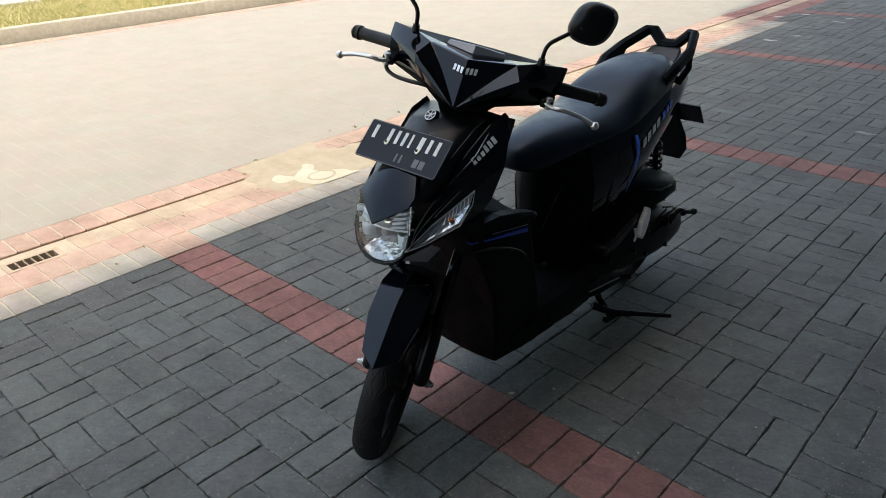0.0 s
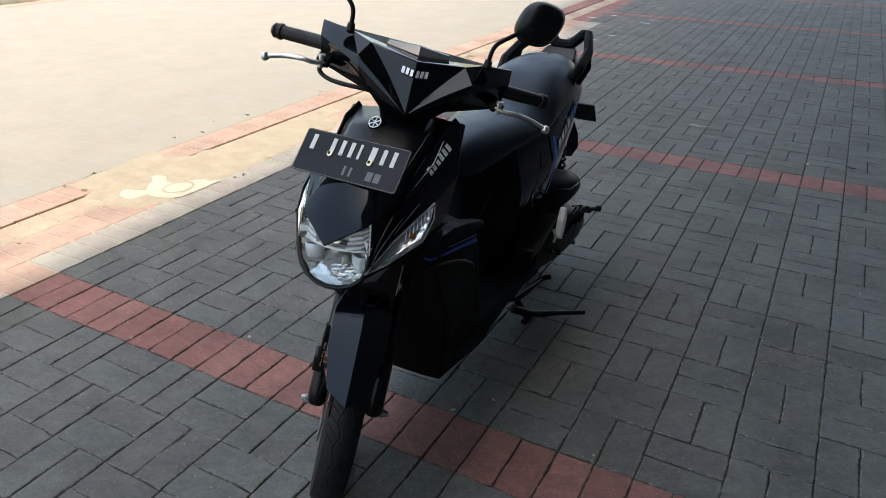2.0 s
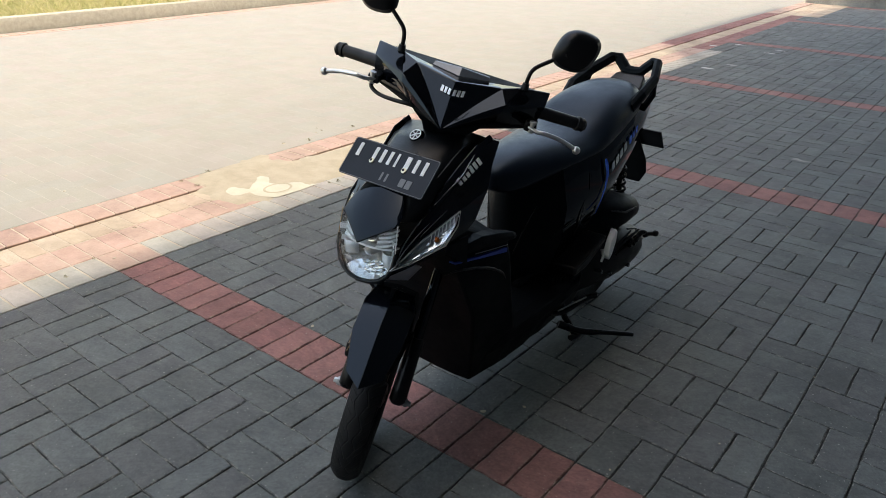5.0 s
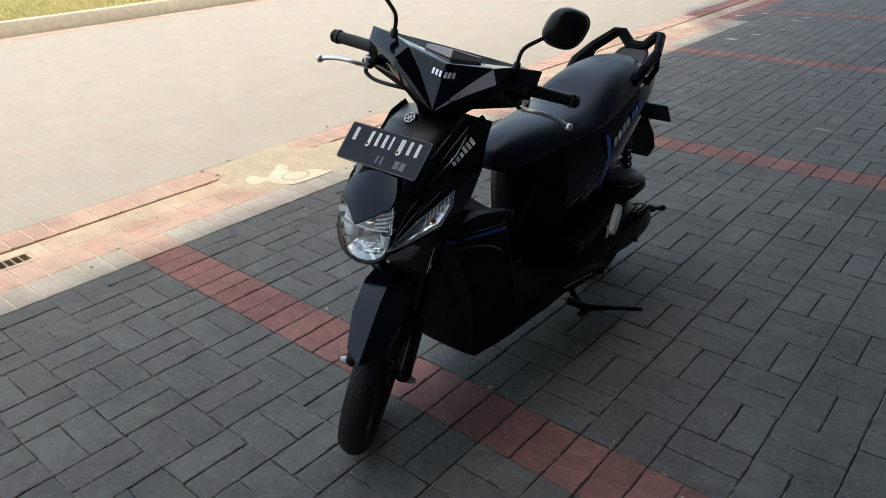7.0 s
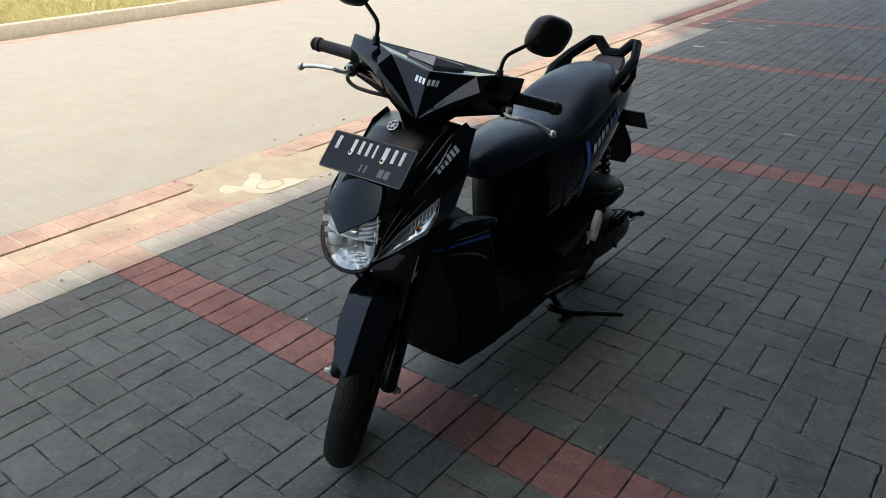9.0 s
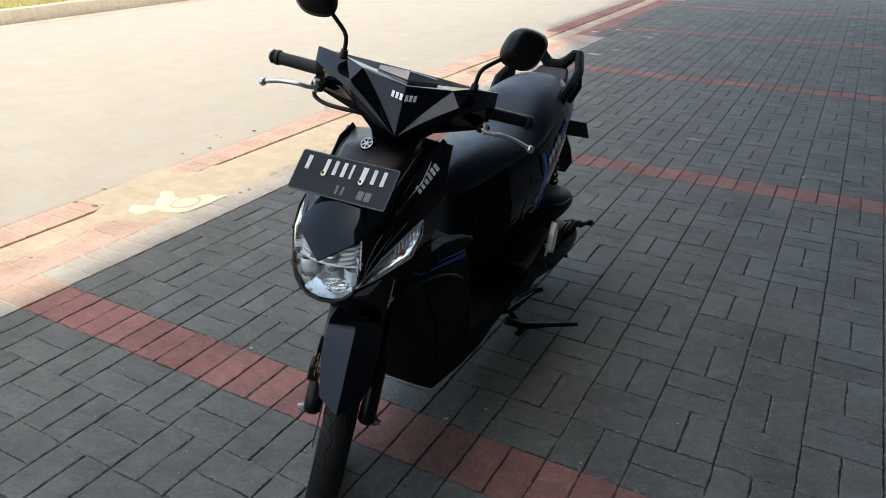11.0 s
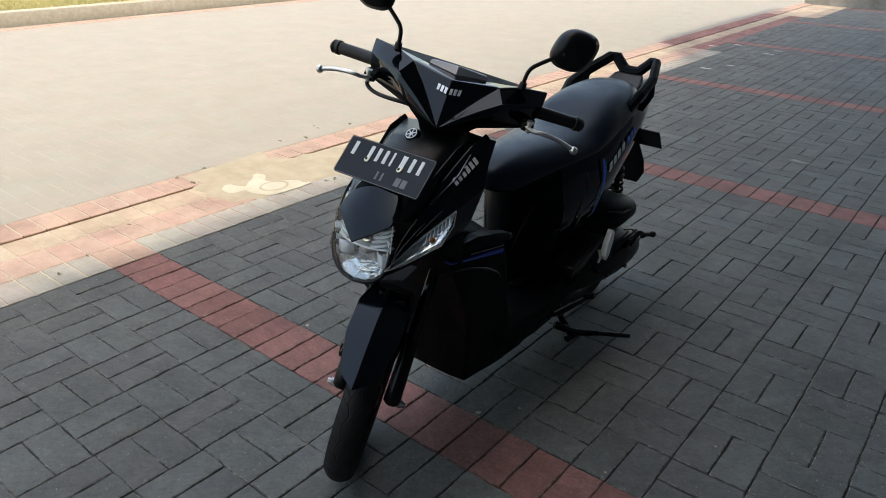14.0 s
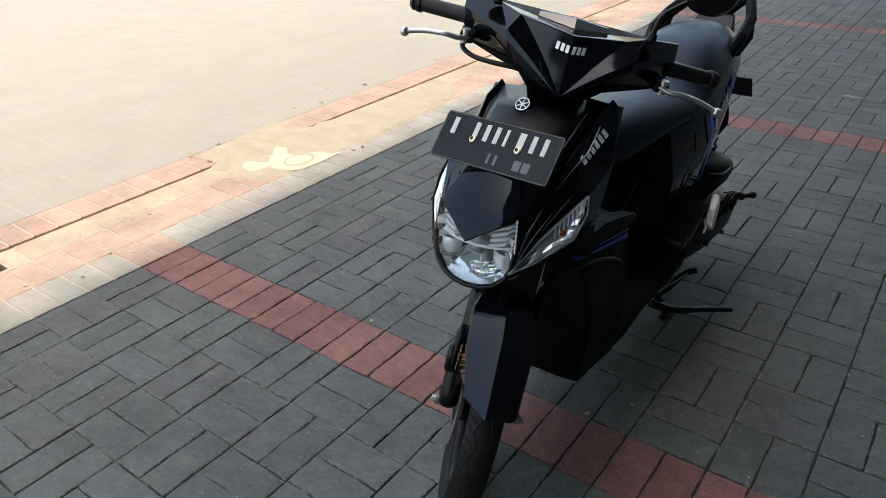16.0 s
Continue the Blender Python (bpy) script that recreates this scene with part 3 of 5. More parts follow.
rings(bm, [[(ringc.x + r * 0.9 * math.cos(a), ringc.y + r * 1.15 * math.sin(a), spill_z(ringc + Vector((r * 0.9 * math.cos(a), 0, 0))) + 0.0048) for a in (2 * math.pi * k / 30 for k in range(30))] for r in (0.064, 0.077)], caps=False)
ob = part("spill_ring", bm, M_MORTAR)
ob.parent = spill

drain = new("drain_grate")
drain.location = (*DRAINS[0], 0.0)
tagged(drain, "small rusty drain grate set in the gutter", "drain", "gutter drains")
M_GRATE = rough_ground("rusted_dusty_iron", (0.13, 0.085, 0.055), (0.28, 0.20, 0.14), 14.0, 0.002, 0.8)
M_PIT = base_material("drain_pit", (0.006, 0.005, 0.004), 0.9)
for lo, hi in (((-0.062, -0.125, -0.05), (-0.040, 0.125, 0.0015)), ((0.040, -0.125, -0.05), (0.062, 0.125, 0.0015)), ((-0.040, -0.125, -0.05), (0.040, -0.100, 0.0015)), ((-0.040, 0.100, -0.05), (0.040, 0.125, 0.0015))):
    part("grate_frame", block(bmesh.new(), lo, hi), M_SAND, drain, bevel=0.001)
for k in range(5):
    part("grate_bar", block(bmesh.new(), (-0.040, -0.071 + 0.0335 * k, -0.018), (0.040, -0.063 + 0.0335 * k, 0.002)), M_GRATE, drain)
part("grate_pit", block(bmesh.new(), (-0.041, -0.101, -0.0495), (0.041, 0.101, -0.0485)), M_PIT, drain)

drain_b = copy_thing(drain, pose(*DRAINS[1], 0.0))

# weeds rooted in the kerb joints
for k, (x, y, w) in enumerate(((-2.60, 1.01, 0.030), (-2.44, 0.825, 0.026), (-2.57, 0.81, 0.022), (-1.915, 1.415, 0.026), (-1.93, 1.36, 0.018), (-2.17, 0.292, 0.016), (-1.90, -0.176, 0.020), (-1.985, -0.01, 0.018), (-2.715, 1.675, 0.022), (-2.65, 1.845, 0.026), (-2.765, 2.06, 0.018), (-2.68, 2.285, 0.030), (-2.83, 2.08, 0.014), (-2.64, 3.05, 0.026), (-2.62, 3.9, 0.030), (-2.40, 4.5, 0.026))):
    leaf_clump("weed", (x, y, ROAD_Z if x < -2.4 else 0.002), (w * 0.9, w * 0.6, w * 0.55), 40, M_WEED, "tiny dry weed rooted in a paver joint", "weed", "weeds in the joints", 3.4)
# scraps on the paving
M_SMEAR = rough_ground("thin_cement_film", (0.19, 0.185, 0.17), (0.30, 0.29, 0.265), 30.0, 0.001)
M_WHITEWASH = rough_ground("whitewash_film", (0.36, 0.35, 0.33), (0.50, 0.49, 0.46), 30.0, 0.001)
M_OIL = base_material("dark_oil", (0.045, 0.022, 0.018), 0.7)
M_PALESCRAP = base_material("dry_leaf_scrap", (0.34, 0.29, 0.21), 0.8)
M_DARKSCRAP = base_material("black_dirt", (0.010, 0.010, 0.011), 0.8)


def scrap(name, x, y, size, mat, label, cat, seed, z=0.001):
    """A curled flake."""
    r = random.Random(seed)
    turn = r.uniform(0, 6.28)
    bm = bmesh.new()
    row = []
    for k in range(7):
        t = k / 6 - 0.5
        w = size * 0.28 * (1 - (2 * t) ** 2) + 0.0012
        row.append([(x + size * t * math.cos(turn) - q * w * math.sin(turn), y + size * t * math.sin(turn) + q * w * math.cos(turn), z + size * (0.10 + 0.5 * t * t) * (1 + 0.5 * abs(q)) * 0.6 + r.uniform(0, 0.001)) for q in (-1, 0, 1)])
    rings(bm, row, closed=False, caps=False)
    return tagged(part(name, bm, mat, smooth=60, solid=0.0008), label, cat, cat + " scraps")


for k, (x, y, sz) in enumerate(((-0.804, 0.224, 0.030), (-0.009, 0.222, 0.034), (0.078, 0.325, 0.022), (-1.15, 0.02, 0.02), (-2.03, -0.33, 0.035), (-1.98, -0.27, 0.028), (-1.92, 0.05, 0.03), (-2.05, 0.62, 0.025), (-2.42, 0.86, 0.03), (-2.58, 1.02, 0.04), (-2.70, 1.67, 0.035), (-2.75, 2.0, 0.03), (-2.9, 0.30, 0.03), (-3.4, 0.2, 0.03), (-3.0, 1.4, 0.03), (0.62, 0.55, 0.012), (0.75, 1.1, 0.012), (0.31, 1.42, 0.010), (0.122, 3.00, 0.035), (0.757, 3.16, 0.055), (0.30, 2.42, 0.014), (1.05, 1.62, 0.014), (1.18, 0.92, 0.014), (0.52, 1.88, 0.012), (0.86, 0.28, 0.012), (0.42, 0.24, 0.014), (0.66, 0.16, 0.02))):
    scrap("leaf_scrap", x, y, sz * 0.6, M_PALESCRAP, "tiny dry curled leaf scrap on the pavers", "leaf", k, 0.001 if x > -2.33 else ROAD_Z + 0.001)
for k, (x, y, sz) in enumerate(((0.985, 3.215, 0.045), (1.30, 2.62, 0.08), (1.36, 2.55, 0.06), (1.27, 2.50, 0.05))):
    scrap("dirt_scrap", x, y, sz, M_DARKSCRAP, "flat black scrap of dirt on the pavers", "dirt", 40 + k)
for k, (x, y) in enumerate(((-2.06, 7.86), (-1.81, 8.16), (-1.30, 8.05), (-1.36, 7.77), (-1.44, 6.70), (-1.57, 6.35), (0.045, 3.655))):
    blob("pale_smear", ((x - 0.08, y - 0.01), (x + 0.02, y - 0.03), (x + 0.09, y + 0.01), (x - 0.02, y + 0.03)), 0.03, M_SMEAR if y < 5 else M_WHITEWASH, "dried pale cement smear on the pavers", "cement smear", 0.03, 11.0 + k, "", 0.002, "pale smears").location.z = -0.0295
blob("oil_spot", ((-0.735, 0.134), (-0.72, 0.122), (-0.703, 0.133), (-0.719, 0.147)), 0.03, M_OIL, "small dark oil spot on a red paver", "oil spot", 0.006, 30.0, "", 0.0006).location.z = -0.0285

# ---------------------------------------------------------------- scooter
# Its own axes: x to its left, y to its tail, z up; it faces -y.
LEAN, STEER, RAKE = 1.0, 32.0, 26.5
scooter = new("scooter")
scooter.matrix_world = pose(-0.145, 0.0, 0.0, 0, LEAN, 0)
tagged(scooter, "glossy black motor scooter parked with its bars turned to one side", "scooter")
AX_P = Vector((0, 0.21, 1.0))
AX_D = Vector((0, math.sin(radians(RAKE)), math.cos(radians(RAKE))))
SM = Matrix.Translation(AX_P) @ Matrix.Rotation(radians(STEER), 4, AX_D) @ Matrix.Translation(-AX_P)


def fixed(name, bm, mat, label="", parent=None, **kw):
    return part(name, bm, mat, parent or scooter, label, **kw)


def steered(name, bm, mat, label="", parent=None, **kw):
    return part(name, turned(bm, SM), mat, parent or scooter, label, **kw)


def tyre_material():
    """Rubber with zigzag tread grooves laid out along the tread (u) and across it (v), in metres."""
    m = M_RUBBER.copy()
    m.name = "tyre_tread"
    uv = m.node_tree.nodes.new("ShaderNodeUVMap")
    sep = m.node_tree.nodes.new("ShaderNodeSeparateXYZ")
    link(m, uv.outputs[0], sep.inputs[0])

    def mth(op, a, b=None, c=None):
        n = m.node_tree.nodes.new("ShaderNodeMath")
        n.operation = op
        for s, v in zip(n.inputs, (a, b, c)):
            if v is None:
                continue
            if isinstance(v, bpy.types.NodeSocket):
                link(m, v, s)
            else:
                s.default_value = v
        return n.outputs[0]

    u, v = sep.outputs[0], sep.outputs[1]
    zig = mth("MULTIPLY", mth("PINGPONG", u, 0.032), 0.42)
    av = mth("ABSOLUTE", v)
    d1 = mth("ABSOLUTE", mth("SUBTRACT", av, mth("ADD", zig, 0.004)))
    d2 = mth("ABSOLUTE", mth("SUBTRACT", mth("PINGPONG", mth("ADD", u, mth("MULTIPLY", av, 1.1)), 0.024), 0.012))
    g1 = mth("SMOOTH_MIN", d1, mth("ADD", d2, mth("MULTIPLY", mth("LESS_THAN", av, 0.017), 0.05)), 0.0005)
    h = mth("MULTIPLY", mth("MINIMUM", g1, 0.0022), 400.0)
    bump(m, h, 1.0, 0.0028)
    return m


M_TREAD = tyre_material()


def wheel(place, radius, half, mover, front):
    prof, count = [], 9
    for k in range(count):
        t = -1 + 2 * k / (count - 1)
        prof.append((radius - 0.020 * abs(t) ** 2.3, half * t))
    prof += [(radius - 0.052, half * 0.86), (radius - 0.060, half * 0.62), (radius - 0.060, -half * 0.62), (radius - 0.052, -half * 0.86)]
    bm = bmesh.new()
    lathe(bm, prof, place, 72)
    uvl = bm.loops.layers.uv.new("UVMap")
    for f in bm.faces:
        angs = [math.atan2(l.vert.co.z - place[2], l.vert.co.y - place[1]) for l in f.loops]
        wrap = max(angs) - min(angs) > 3
        for l, a in zip(f.loops, angs):
            l[uvl].uv = ((a + 2 * math.pi if wrap and a < 0 else a) * radius, l.vert.co.x - place[0])
    hub = new("wheel")
    hub.parent = scooter
    mover("tyre", bm, M_TREAD, "black rubber tyre with zigzag tread", hub, smooth=50)
    bm = bmesh.new()
    r = radius - 0.058
    lathe(bm, [(r, half * 0.6), (r - 0.012, half * 0.55), (r - 0.016, 0.012), (r - 0.016, -0.012), (r - 0.012, -half * 0.55), (r, -half * 0.6)], place, 56)
    mover("rim", bm, M_ENGINE, "black cast alloy rim", hub, smooth=40)
    bm = bmesh.new()
    lathe(bm, [(0.034, 0.035), (0.012, 0.04), (0.012, -0.04), (0.034, -0.035)], place, 24)
    mover("hub", bm, M_ENGINE, "", hub, smooth=40)
    for k in range(5):
        a = 2 * math.pi * k / 5 + 0.3
        c, s = math.cos(a), math.sin(a)
        bm = bmesh.new()
        tube(bm, [(place[0], place[1] + q * c, place[2] + q * s) for q in (0.03, 0.09, r - 0.014)], [0.018, 0.011, 0.014], 8)
        mover("spoke", bm, M_ENGINE, "", hub, smooth=50)
    if front:
        bm = bmesh.new()
        lathe(bm, [(0.095, -0.046), (0.095, -0.050), (0.055, -0.050), (0.055, -0.046)], place, 48)
        mover("brake_disc", bm, M_SMOKE, "dark steel brake disc", hub, smooth=30)
    return hub


FRONT, REAR = Vector((0.026, -0.160, 0.240)), Vector((0, 1.100, 0.250))
wheel(FRONT, 0.240, 0.037, steered, True)
wheel(REAR, 0.250, 0.043, fixed, False)

# fork, axle and front mudguard turn with the bars
for s in (-1, 1):
    bm = bmesh.new()
    top = FRONT + AX_D * 0.40
    tube(bm, [FRONT + Vector((s * 0.072, 0, 0)) + AX_D * q for q in (-0.01, 0.0, 0.03, 0.17, 0.18)], [0.016, 0.024, 0.023, 0.021, 0.017], 14)
    leg = steered("fork_slider", bm, M_STEEL, "black lower fork leg", smooth=40)
    bm = bmesh.new()
    tube(bm, [FRONT + Vector((s * 0.072, 0, 0)) + AX_D * q for q in (0.17, 0.42)], 0.0145, 14)
    steered("fork_tube", bm, M_GLOSS, "", leg, smooth=40)
    bm = bmesh.new()
    tube(bm, [FRONT + Vector((s * w, 0, 0)) for w in (0.090, 0.100, 0.1005, 0.110)], [0.012, 0.012, 0.008, 0.007], 6)
    steered("axle_nut", bm, M_ALU, "zinc axle nut", leg)
bm = bmesh.new()
block(bm, (-0.076, -0.150, 0.318), (-0.040, -0.100, 0.368))
steered("brake_caliper", bm, M_ENGINE, "black brake caliper", bevel=0.008)
bm = bmesh.new()
tube(bm, smooth_path([(-0.050, -0.06, 0.50), (-0.086, -0.05, 0.53), (-0.082, -0.02, 0.57), (-0.05, 0.0, 0.61)]), 0.005, 8)
steered("brake_hose", bm, M_GRIP, "", smooth=60)


def mudguard():
    """Peaked guard over the front tyre: a sharp ridge between two flat flanks that end in a point, and a flat top running back to the fork."""
    def at(x, deg, r):
        return (x + 0.013, FRONT.y + math.cos(radians(deg)) * r, FRONT.z + math.sin(radians(deg)) * r)

    verts = [at(0, 107, 0.328), at(0, 138, 0.316),
             at(0.066, 92, 0.300), at(0.064, 112, 0.288), at(0.046, 131, 0.270),
             at(0.072, 92, 0.205), at(0.066, 112, 0.212), at(0.046, 128, 0.232),
             at(0.050, 84, 0.322), at(0, 84, 0.326), at(0.052, 60, 0.296), at(0, 60, 0.302), at(0.064, 64, 0.255), at(0.068, 70, 0.205),
             at(0.046, 34, 0.268), at(0, 34, 0.274), at(0.054, 36, 0.232)]
    faces = [(0, 1, 4, 3), (0, 3, 2), (1, 7, 4), (4, 7, 6, 3), (3, 6, 5, 2), (0, 2, 8, 9), (9, 8, 10, 11), (8, 2, 12, 10), (2, 5, 13, 12), (11, 10, 14, 15), (10, 12, 16, 14)]
    bm = bmesh.new()
    right = [bm.verts.new(v) for v in verts]
    left = [v if abs(v.co.x - 0.013) < 1e-6 else bm.verts.new((0.026 - v.co.x, v.co.y, v.co.z)) for v in right]
    for f in faces:
        bm.faces.new([right[i] for i in f])
        bm.faces.new([left[i] for i in reversed(f)])
    return bm


steered("front_mudguard", mudguard(), M_GLOSS, "peaked gloss black front mudguard", smooth=24, solid=0.004, bevel=0.0022)
for s in (1, -1):
    bm = bmesh.new()
    block(bm, (0.013 + s * 0.073 - 0.004, FRONT.y - 0.020, FRONT.z + 0.125), (0.013 + s * 0.073 + 0.004, FRONT.y + 0.030, FRONT.z + 0.215))
    steered("guard_bracket", bm, M_MATTE, "", bevel=0.003)
for k in range(3):
    bm = bmesh.new()
    tube(bm, [(-0.056, FRONT.y - 0.075 - 0.004 * k, FRONT.z + 0.225 - 0.022 * k), (-0.0575, FRONT.y - 0.060 - 0.004 * k, FRONT.z + 0.216 - 0.022 * k), (-0.056, FRONT.y - 0.045 - 0.004 * k, FRONT.z + 0.219 - 0.022 * k)], 0.0011, 6)
    steered("guard_vent", bm, M_GOLD, "vent edge on the mudguard flank, coloured by the road's glow")

# ---- front body
NOSE = dict(a0=(0, 0.172, 0.907), a1=(0.076, 0.174, 0.906), a2=(0.138, 0.177, 0.899),
            b0=(0, 0.054, 0.899), b1=(0.080, 0.060, 0.893), b2=(0.136, 0.098, 0.866),
            c0=(0, -0.050, 0.822), c1=(0.075, -0.040, 0.816), c2=(0.124, 0.030, 0.806),
            d0=(0, -0.125, 0.735), d1=(0.078, -0.105, 0.742), d2=(0.102, -0.060, 0.735))


def quilt(table, quads, mirror=True):
    keys = list(table)
    return faces_mesh([table[k] for k in keys], [[keys.index(k) for k in q.split()] for q in quads], mirror)


fixed("front_cover", quilt(NOSE, ("a0 b0 b1 a1", "a1 b1 b2 a2", "b0 c0 c1 b1", "b1 c1 c2 b2", "c0 d0 d1 c1", "c1 d1 d2 c2")), M_COVER,
      "smooth black upper front cover", smooth=70, solid=0.006)
for s in (1, -1):
    bm = bmesh.new()
    loops = []
    for y, z, x, high in ((0.186, 0.892, 0.140, 0.010), (0.178, 0.903, 0.139, 0.012), (0.120, 0.884, 0.138, 0.013), (0.060, 0.842, 0.129, 0.011), (0.005, 0.794, 0.116, 0.007), (-0.030, 0.763, 0.107, 0.001)):
        up = Vector((0, -0.55, 0.83)) * high
        loops.append([Vector((s * (x - 0.010), y, z - 0.006)), Vector((s * (x - 0.0035), y, z)) + up, Vector((s * (x - 0.0005), y, z - 0.001)) + up, Vector((s * (x + 0.015), y, z - 0.010))])
    rings(bm, loops)
    fixed("cover_ridge", bm, M_GLOSS, "raised gloss black shoulder of the front cover", bevel=0.0010)
VISOR = dict(p0=(0, -0.062, 0.828), p1=(0.052, -0.058, 0.824), p2=(0.090, -0.108, 0.758), p3=(0.088, -0.132, 0.738), p4=(0, -0.176, 0.688), p5=(0, -0.135, 0.745))
fixed("visor", quilt(VISOR, ("p0 p5 p2 p1", "p5 p4 p3 p2")), M_PEARL, "pointed gloss black visor over the headlamp", smooth=50, solid=0.006, bevel=0.003)

SIDE = dict(r0=(0.151, 0.166, 0.905), r1=(0.145, 0.100, 0.864), r2=(0.130, 0.030, 0.808), r3=(0.106, -0.060, 0.737), r4=(0.096, -0.122, 0.690), r5=(0.097, -0.144, 0.645),
            o0=(0.154, 0.195, 0.893), o1=(0.163, 0.155, 0.842), o2=(0.170, 0.135, 0.790), o3=(0.181, 0.066, 0.722), o4=(0.179, 0.028, 0.698),
            t=(0.175, 0.012, 0.767), u=(0.184, -0.014, 0.732), v=(0.178, -0.046, 0.692), s1=(0.124, -0.092, 0.695), s0=(0.099, -0.146, 0.634))
for s, nm in ((1, "left"), (-1, "right")):
    tab = {k: (s * x, y, z) for k, (x, y, z) in SIDE.items()}
    side = fixed("side_cover", quilt(tab, ("r0 r1 o1 o0", "r1 r2 o2 o1", "r2 t o2", "r2 r3 s1 t", "r3 r4 s1", "r4 r5 s0 s1", "t o3 o2", "t u o3", "u v o4 o3"), False), M_GLOSS,
                 "gloss black side cover of the nose", solid=0.006, bevel=0.003)
    # tubes drawn as highlights: the panel crease and the edges between lamp and signal
    for line, r, nm in ((((0.149, 0.092, 0.880), (0.150, 0.066, 0.858), (0.147, 0.046, 0.836), (0.131, 0.020, 0.806), (0.117, -0.020, 0.772)), 0.0013, "panel_joint"),
                        (((0.110, -0.060, 0.745), (0.106, -0.098, 0.712), (0.103, -0.124, 0.684), (0.102, -0.144, 0.650)), 0.0022, "fin"),
                        (((0.128, -0.052, 0.736), (0.118, -0.094, 0.706), (0.108, -0.130, 0.672), (0.103, -0.149, 0.640)), 0.0018, "fin"),
                        (((0.153, 0.012, 0.774), (0.140, -0.030, 0.746), (0.124, -0.082, 0.708)), 0.0020, "fin")):
        if s < 0 and nm == "panel_joint":
            continue
        bm = bmesh.new()
        path = smooth_path([(s * x, y, z) for x, y, z in line], 4)
        tube(bm, path, [r * (0.35 + 0.65 * math.sin(math.pi * (0.08 + 0.84 * k / (len(path) - 1)))) for k in range(len(path))], 6)
        fixed(nm, bm, M_FIN if nm == "fin" else M_SMOKE, "", side, smooth=60)
    # grey tube in place of the cover edge's reflection
    bm = bmesh.new()
    tube(bm, [(s * 0.108, 0.132, 0.8985), (s * 0.110, 0.085, 0.886), (s * 0.104, 0.038, 0.852), (s * 0.098, 0.010, 0.828)], [0.0008, 0.0016, 0.0016, 0.0008], 6, 0.4)
    fixed("cover_strip", bm, M_FIN, "narrow grey edge glint along the front cover", side, smooth=50)

# maker's badge and maker's name as plain shapes
bm = bmesh.new()
n_b = Vector((0.08, -0.62, 0.77)).normalized()
bt = n_b.cross(Vector((1, 0, 0))).normalized()


def on_badge(r, a, lift):
    return Vector((-0.0145, 0.0585, 0.9055)) + n_b * lift + Vector((1, 0, 0)) * r * math.cos(a) + bt * r * math.sin(a)


rings(bm, [[on_badge(r, 2 * math.pi * k / 28, l) for k in range(28)] for r, l in ((0.0160, 0.0005), (0.0160, 0.002), (0.0140, 0.002), (0.0140, 0.0))], caps=False)
badge = fixed("badge", bm, M_SILVER, "round silver maker's badge")
bm = bmesh.new()
rings(bm, [[on_badge(r, 2 * math.pi * k / 28, l) for k in range(28)] for r, l in ((0.022, -0.010), (0.0162, 0.0006))])
fixed("badge_disc", bm, M_PEARL, "black disc", badge, smooth=30)
for k in range(3):
    bm = bmesh.new()
    a = radians(90 + 60 * k)
    tube(bm, [on_badge(q, a, 0.001) for q in (-0.0135, 0.0135)], 0.0015, 6)
    fixed("badge_bar", bm, M_SILVER, "", badge)


def wordmark(origin, along, up, count, width, height, lean, mat, mover, label, lift=0.0015):
    """A maker's name reduced to a row of slanted bars."""
    along, up = Vector(along).normalized(), Vector(up).normalized()
    nrm = along.cross(up).normalized()
    step = width / count
    row = new("wordmark")
    row.parent = scooter
    tagged(row, label)
    for k in range(count):
        bm = bmesh.new()
        a = Vector(origin) + along * step * k + nrm * lift
        q = [a, a + along * step * 0.68, a + along * (step * 0.68 + lean) + up * height, a + along * lean + up * height]
        rings(bm, [[p + nrm * d for p in q] for d in (0.0, 0.0008)])
        mover("letter_bar", bm, mat, "", row)
    return row


wordmark((0.1415, 0.0475, 0.8085), (0.016, 0.068, 0.047), (-0.008, -0.006, 0.010), 6, 0.088, 0.0185, 0.003, M_SILVER, fixed, "row of silver bars in place of a maker's name", lift=0.003)

# headlamp
LAMP = [(0.000, -0.172, 0.690), (0.093, -0.128, 0.742), (0.097, -0.142, 0.676), (0.093, -0.151, 0.640), (0.082, -0.159, 0.616), (0.062, -0.167, 0.600), (0.034, -0.174, 0.591), (0.000, -0.177, 0.588)]
ring_pts = LAMP + [(-x, y, z) for x, y, z in reversed(LAMP[1:-1])]
cen = Vector((0, -0.150, 0.655))
headlamp = new("headlamp")
headlamp.parent = scooter
tagged(headlamp, "clear-lensed faceted headlamp")
# main bowl: a smooth dish
bm = bmesh.new()
rows, fine = [], 10
for q in (1.0, 0.97, 0.88, 0.78, 0.68, 0.58, 0.48, 0.38, 0.28, 0.18, 0.10):
    row = []
    for i in range(len(ring_pts)):
        for t in range(fine):
            p = Vector(ring_pts[i]).lerp(Vector(ring_pts[(i + 1) % len(ring_pts)]), t / fine)
            v = cen + (p - cen) * q
            row.append(v + Vector((0, 0.004 + 0.060 * (1 - q * q), 0)))
    rows.append(row)
rows = rings(bm, rows, caps=False)
bm.faces.new(rows[-1])
fixed("reflector", bm, M_REFL, "mirror-bright reflector bowl", headlamp, smooth=35)
# upper chamber: a bright brow over the bowl and stacked bars at both ends
bm = bmesh.new()
brow = [(x, -0.150 + 2.6 * x * x, 0.674 + 0.5 * x * x) for x in (-0.080, -0.058, -0.034, -0.012, 0.012, 0.034, 0.058, 0.080)]
rings(bm, [[Vector(p) + Vector(o) for o in ((0, -0.003, 0.0026), (0, -0.004, -0.0026), (0, 0.028, -0.008), (0, 0.028, -0.003))] for p in brow])
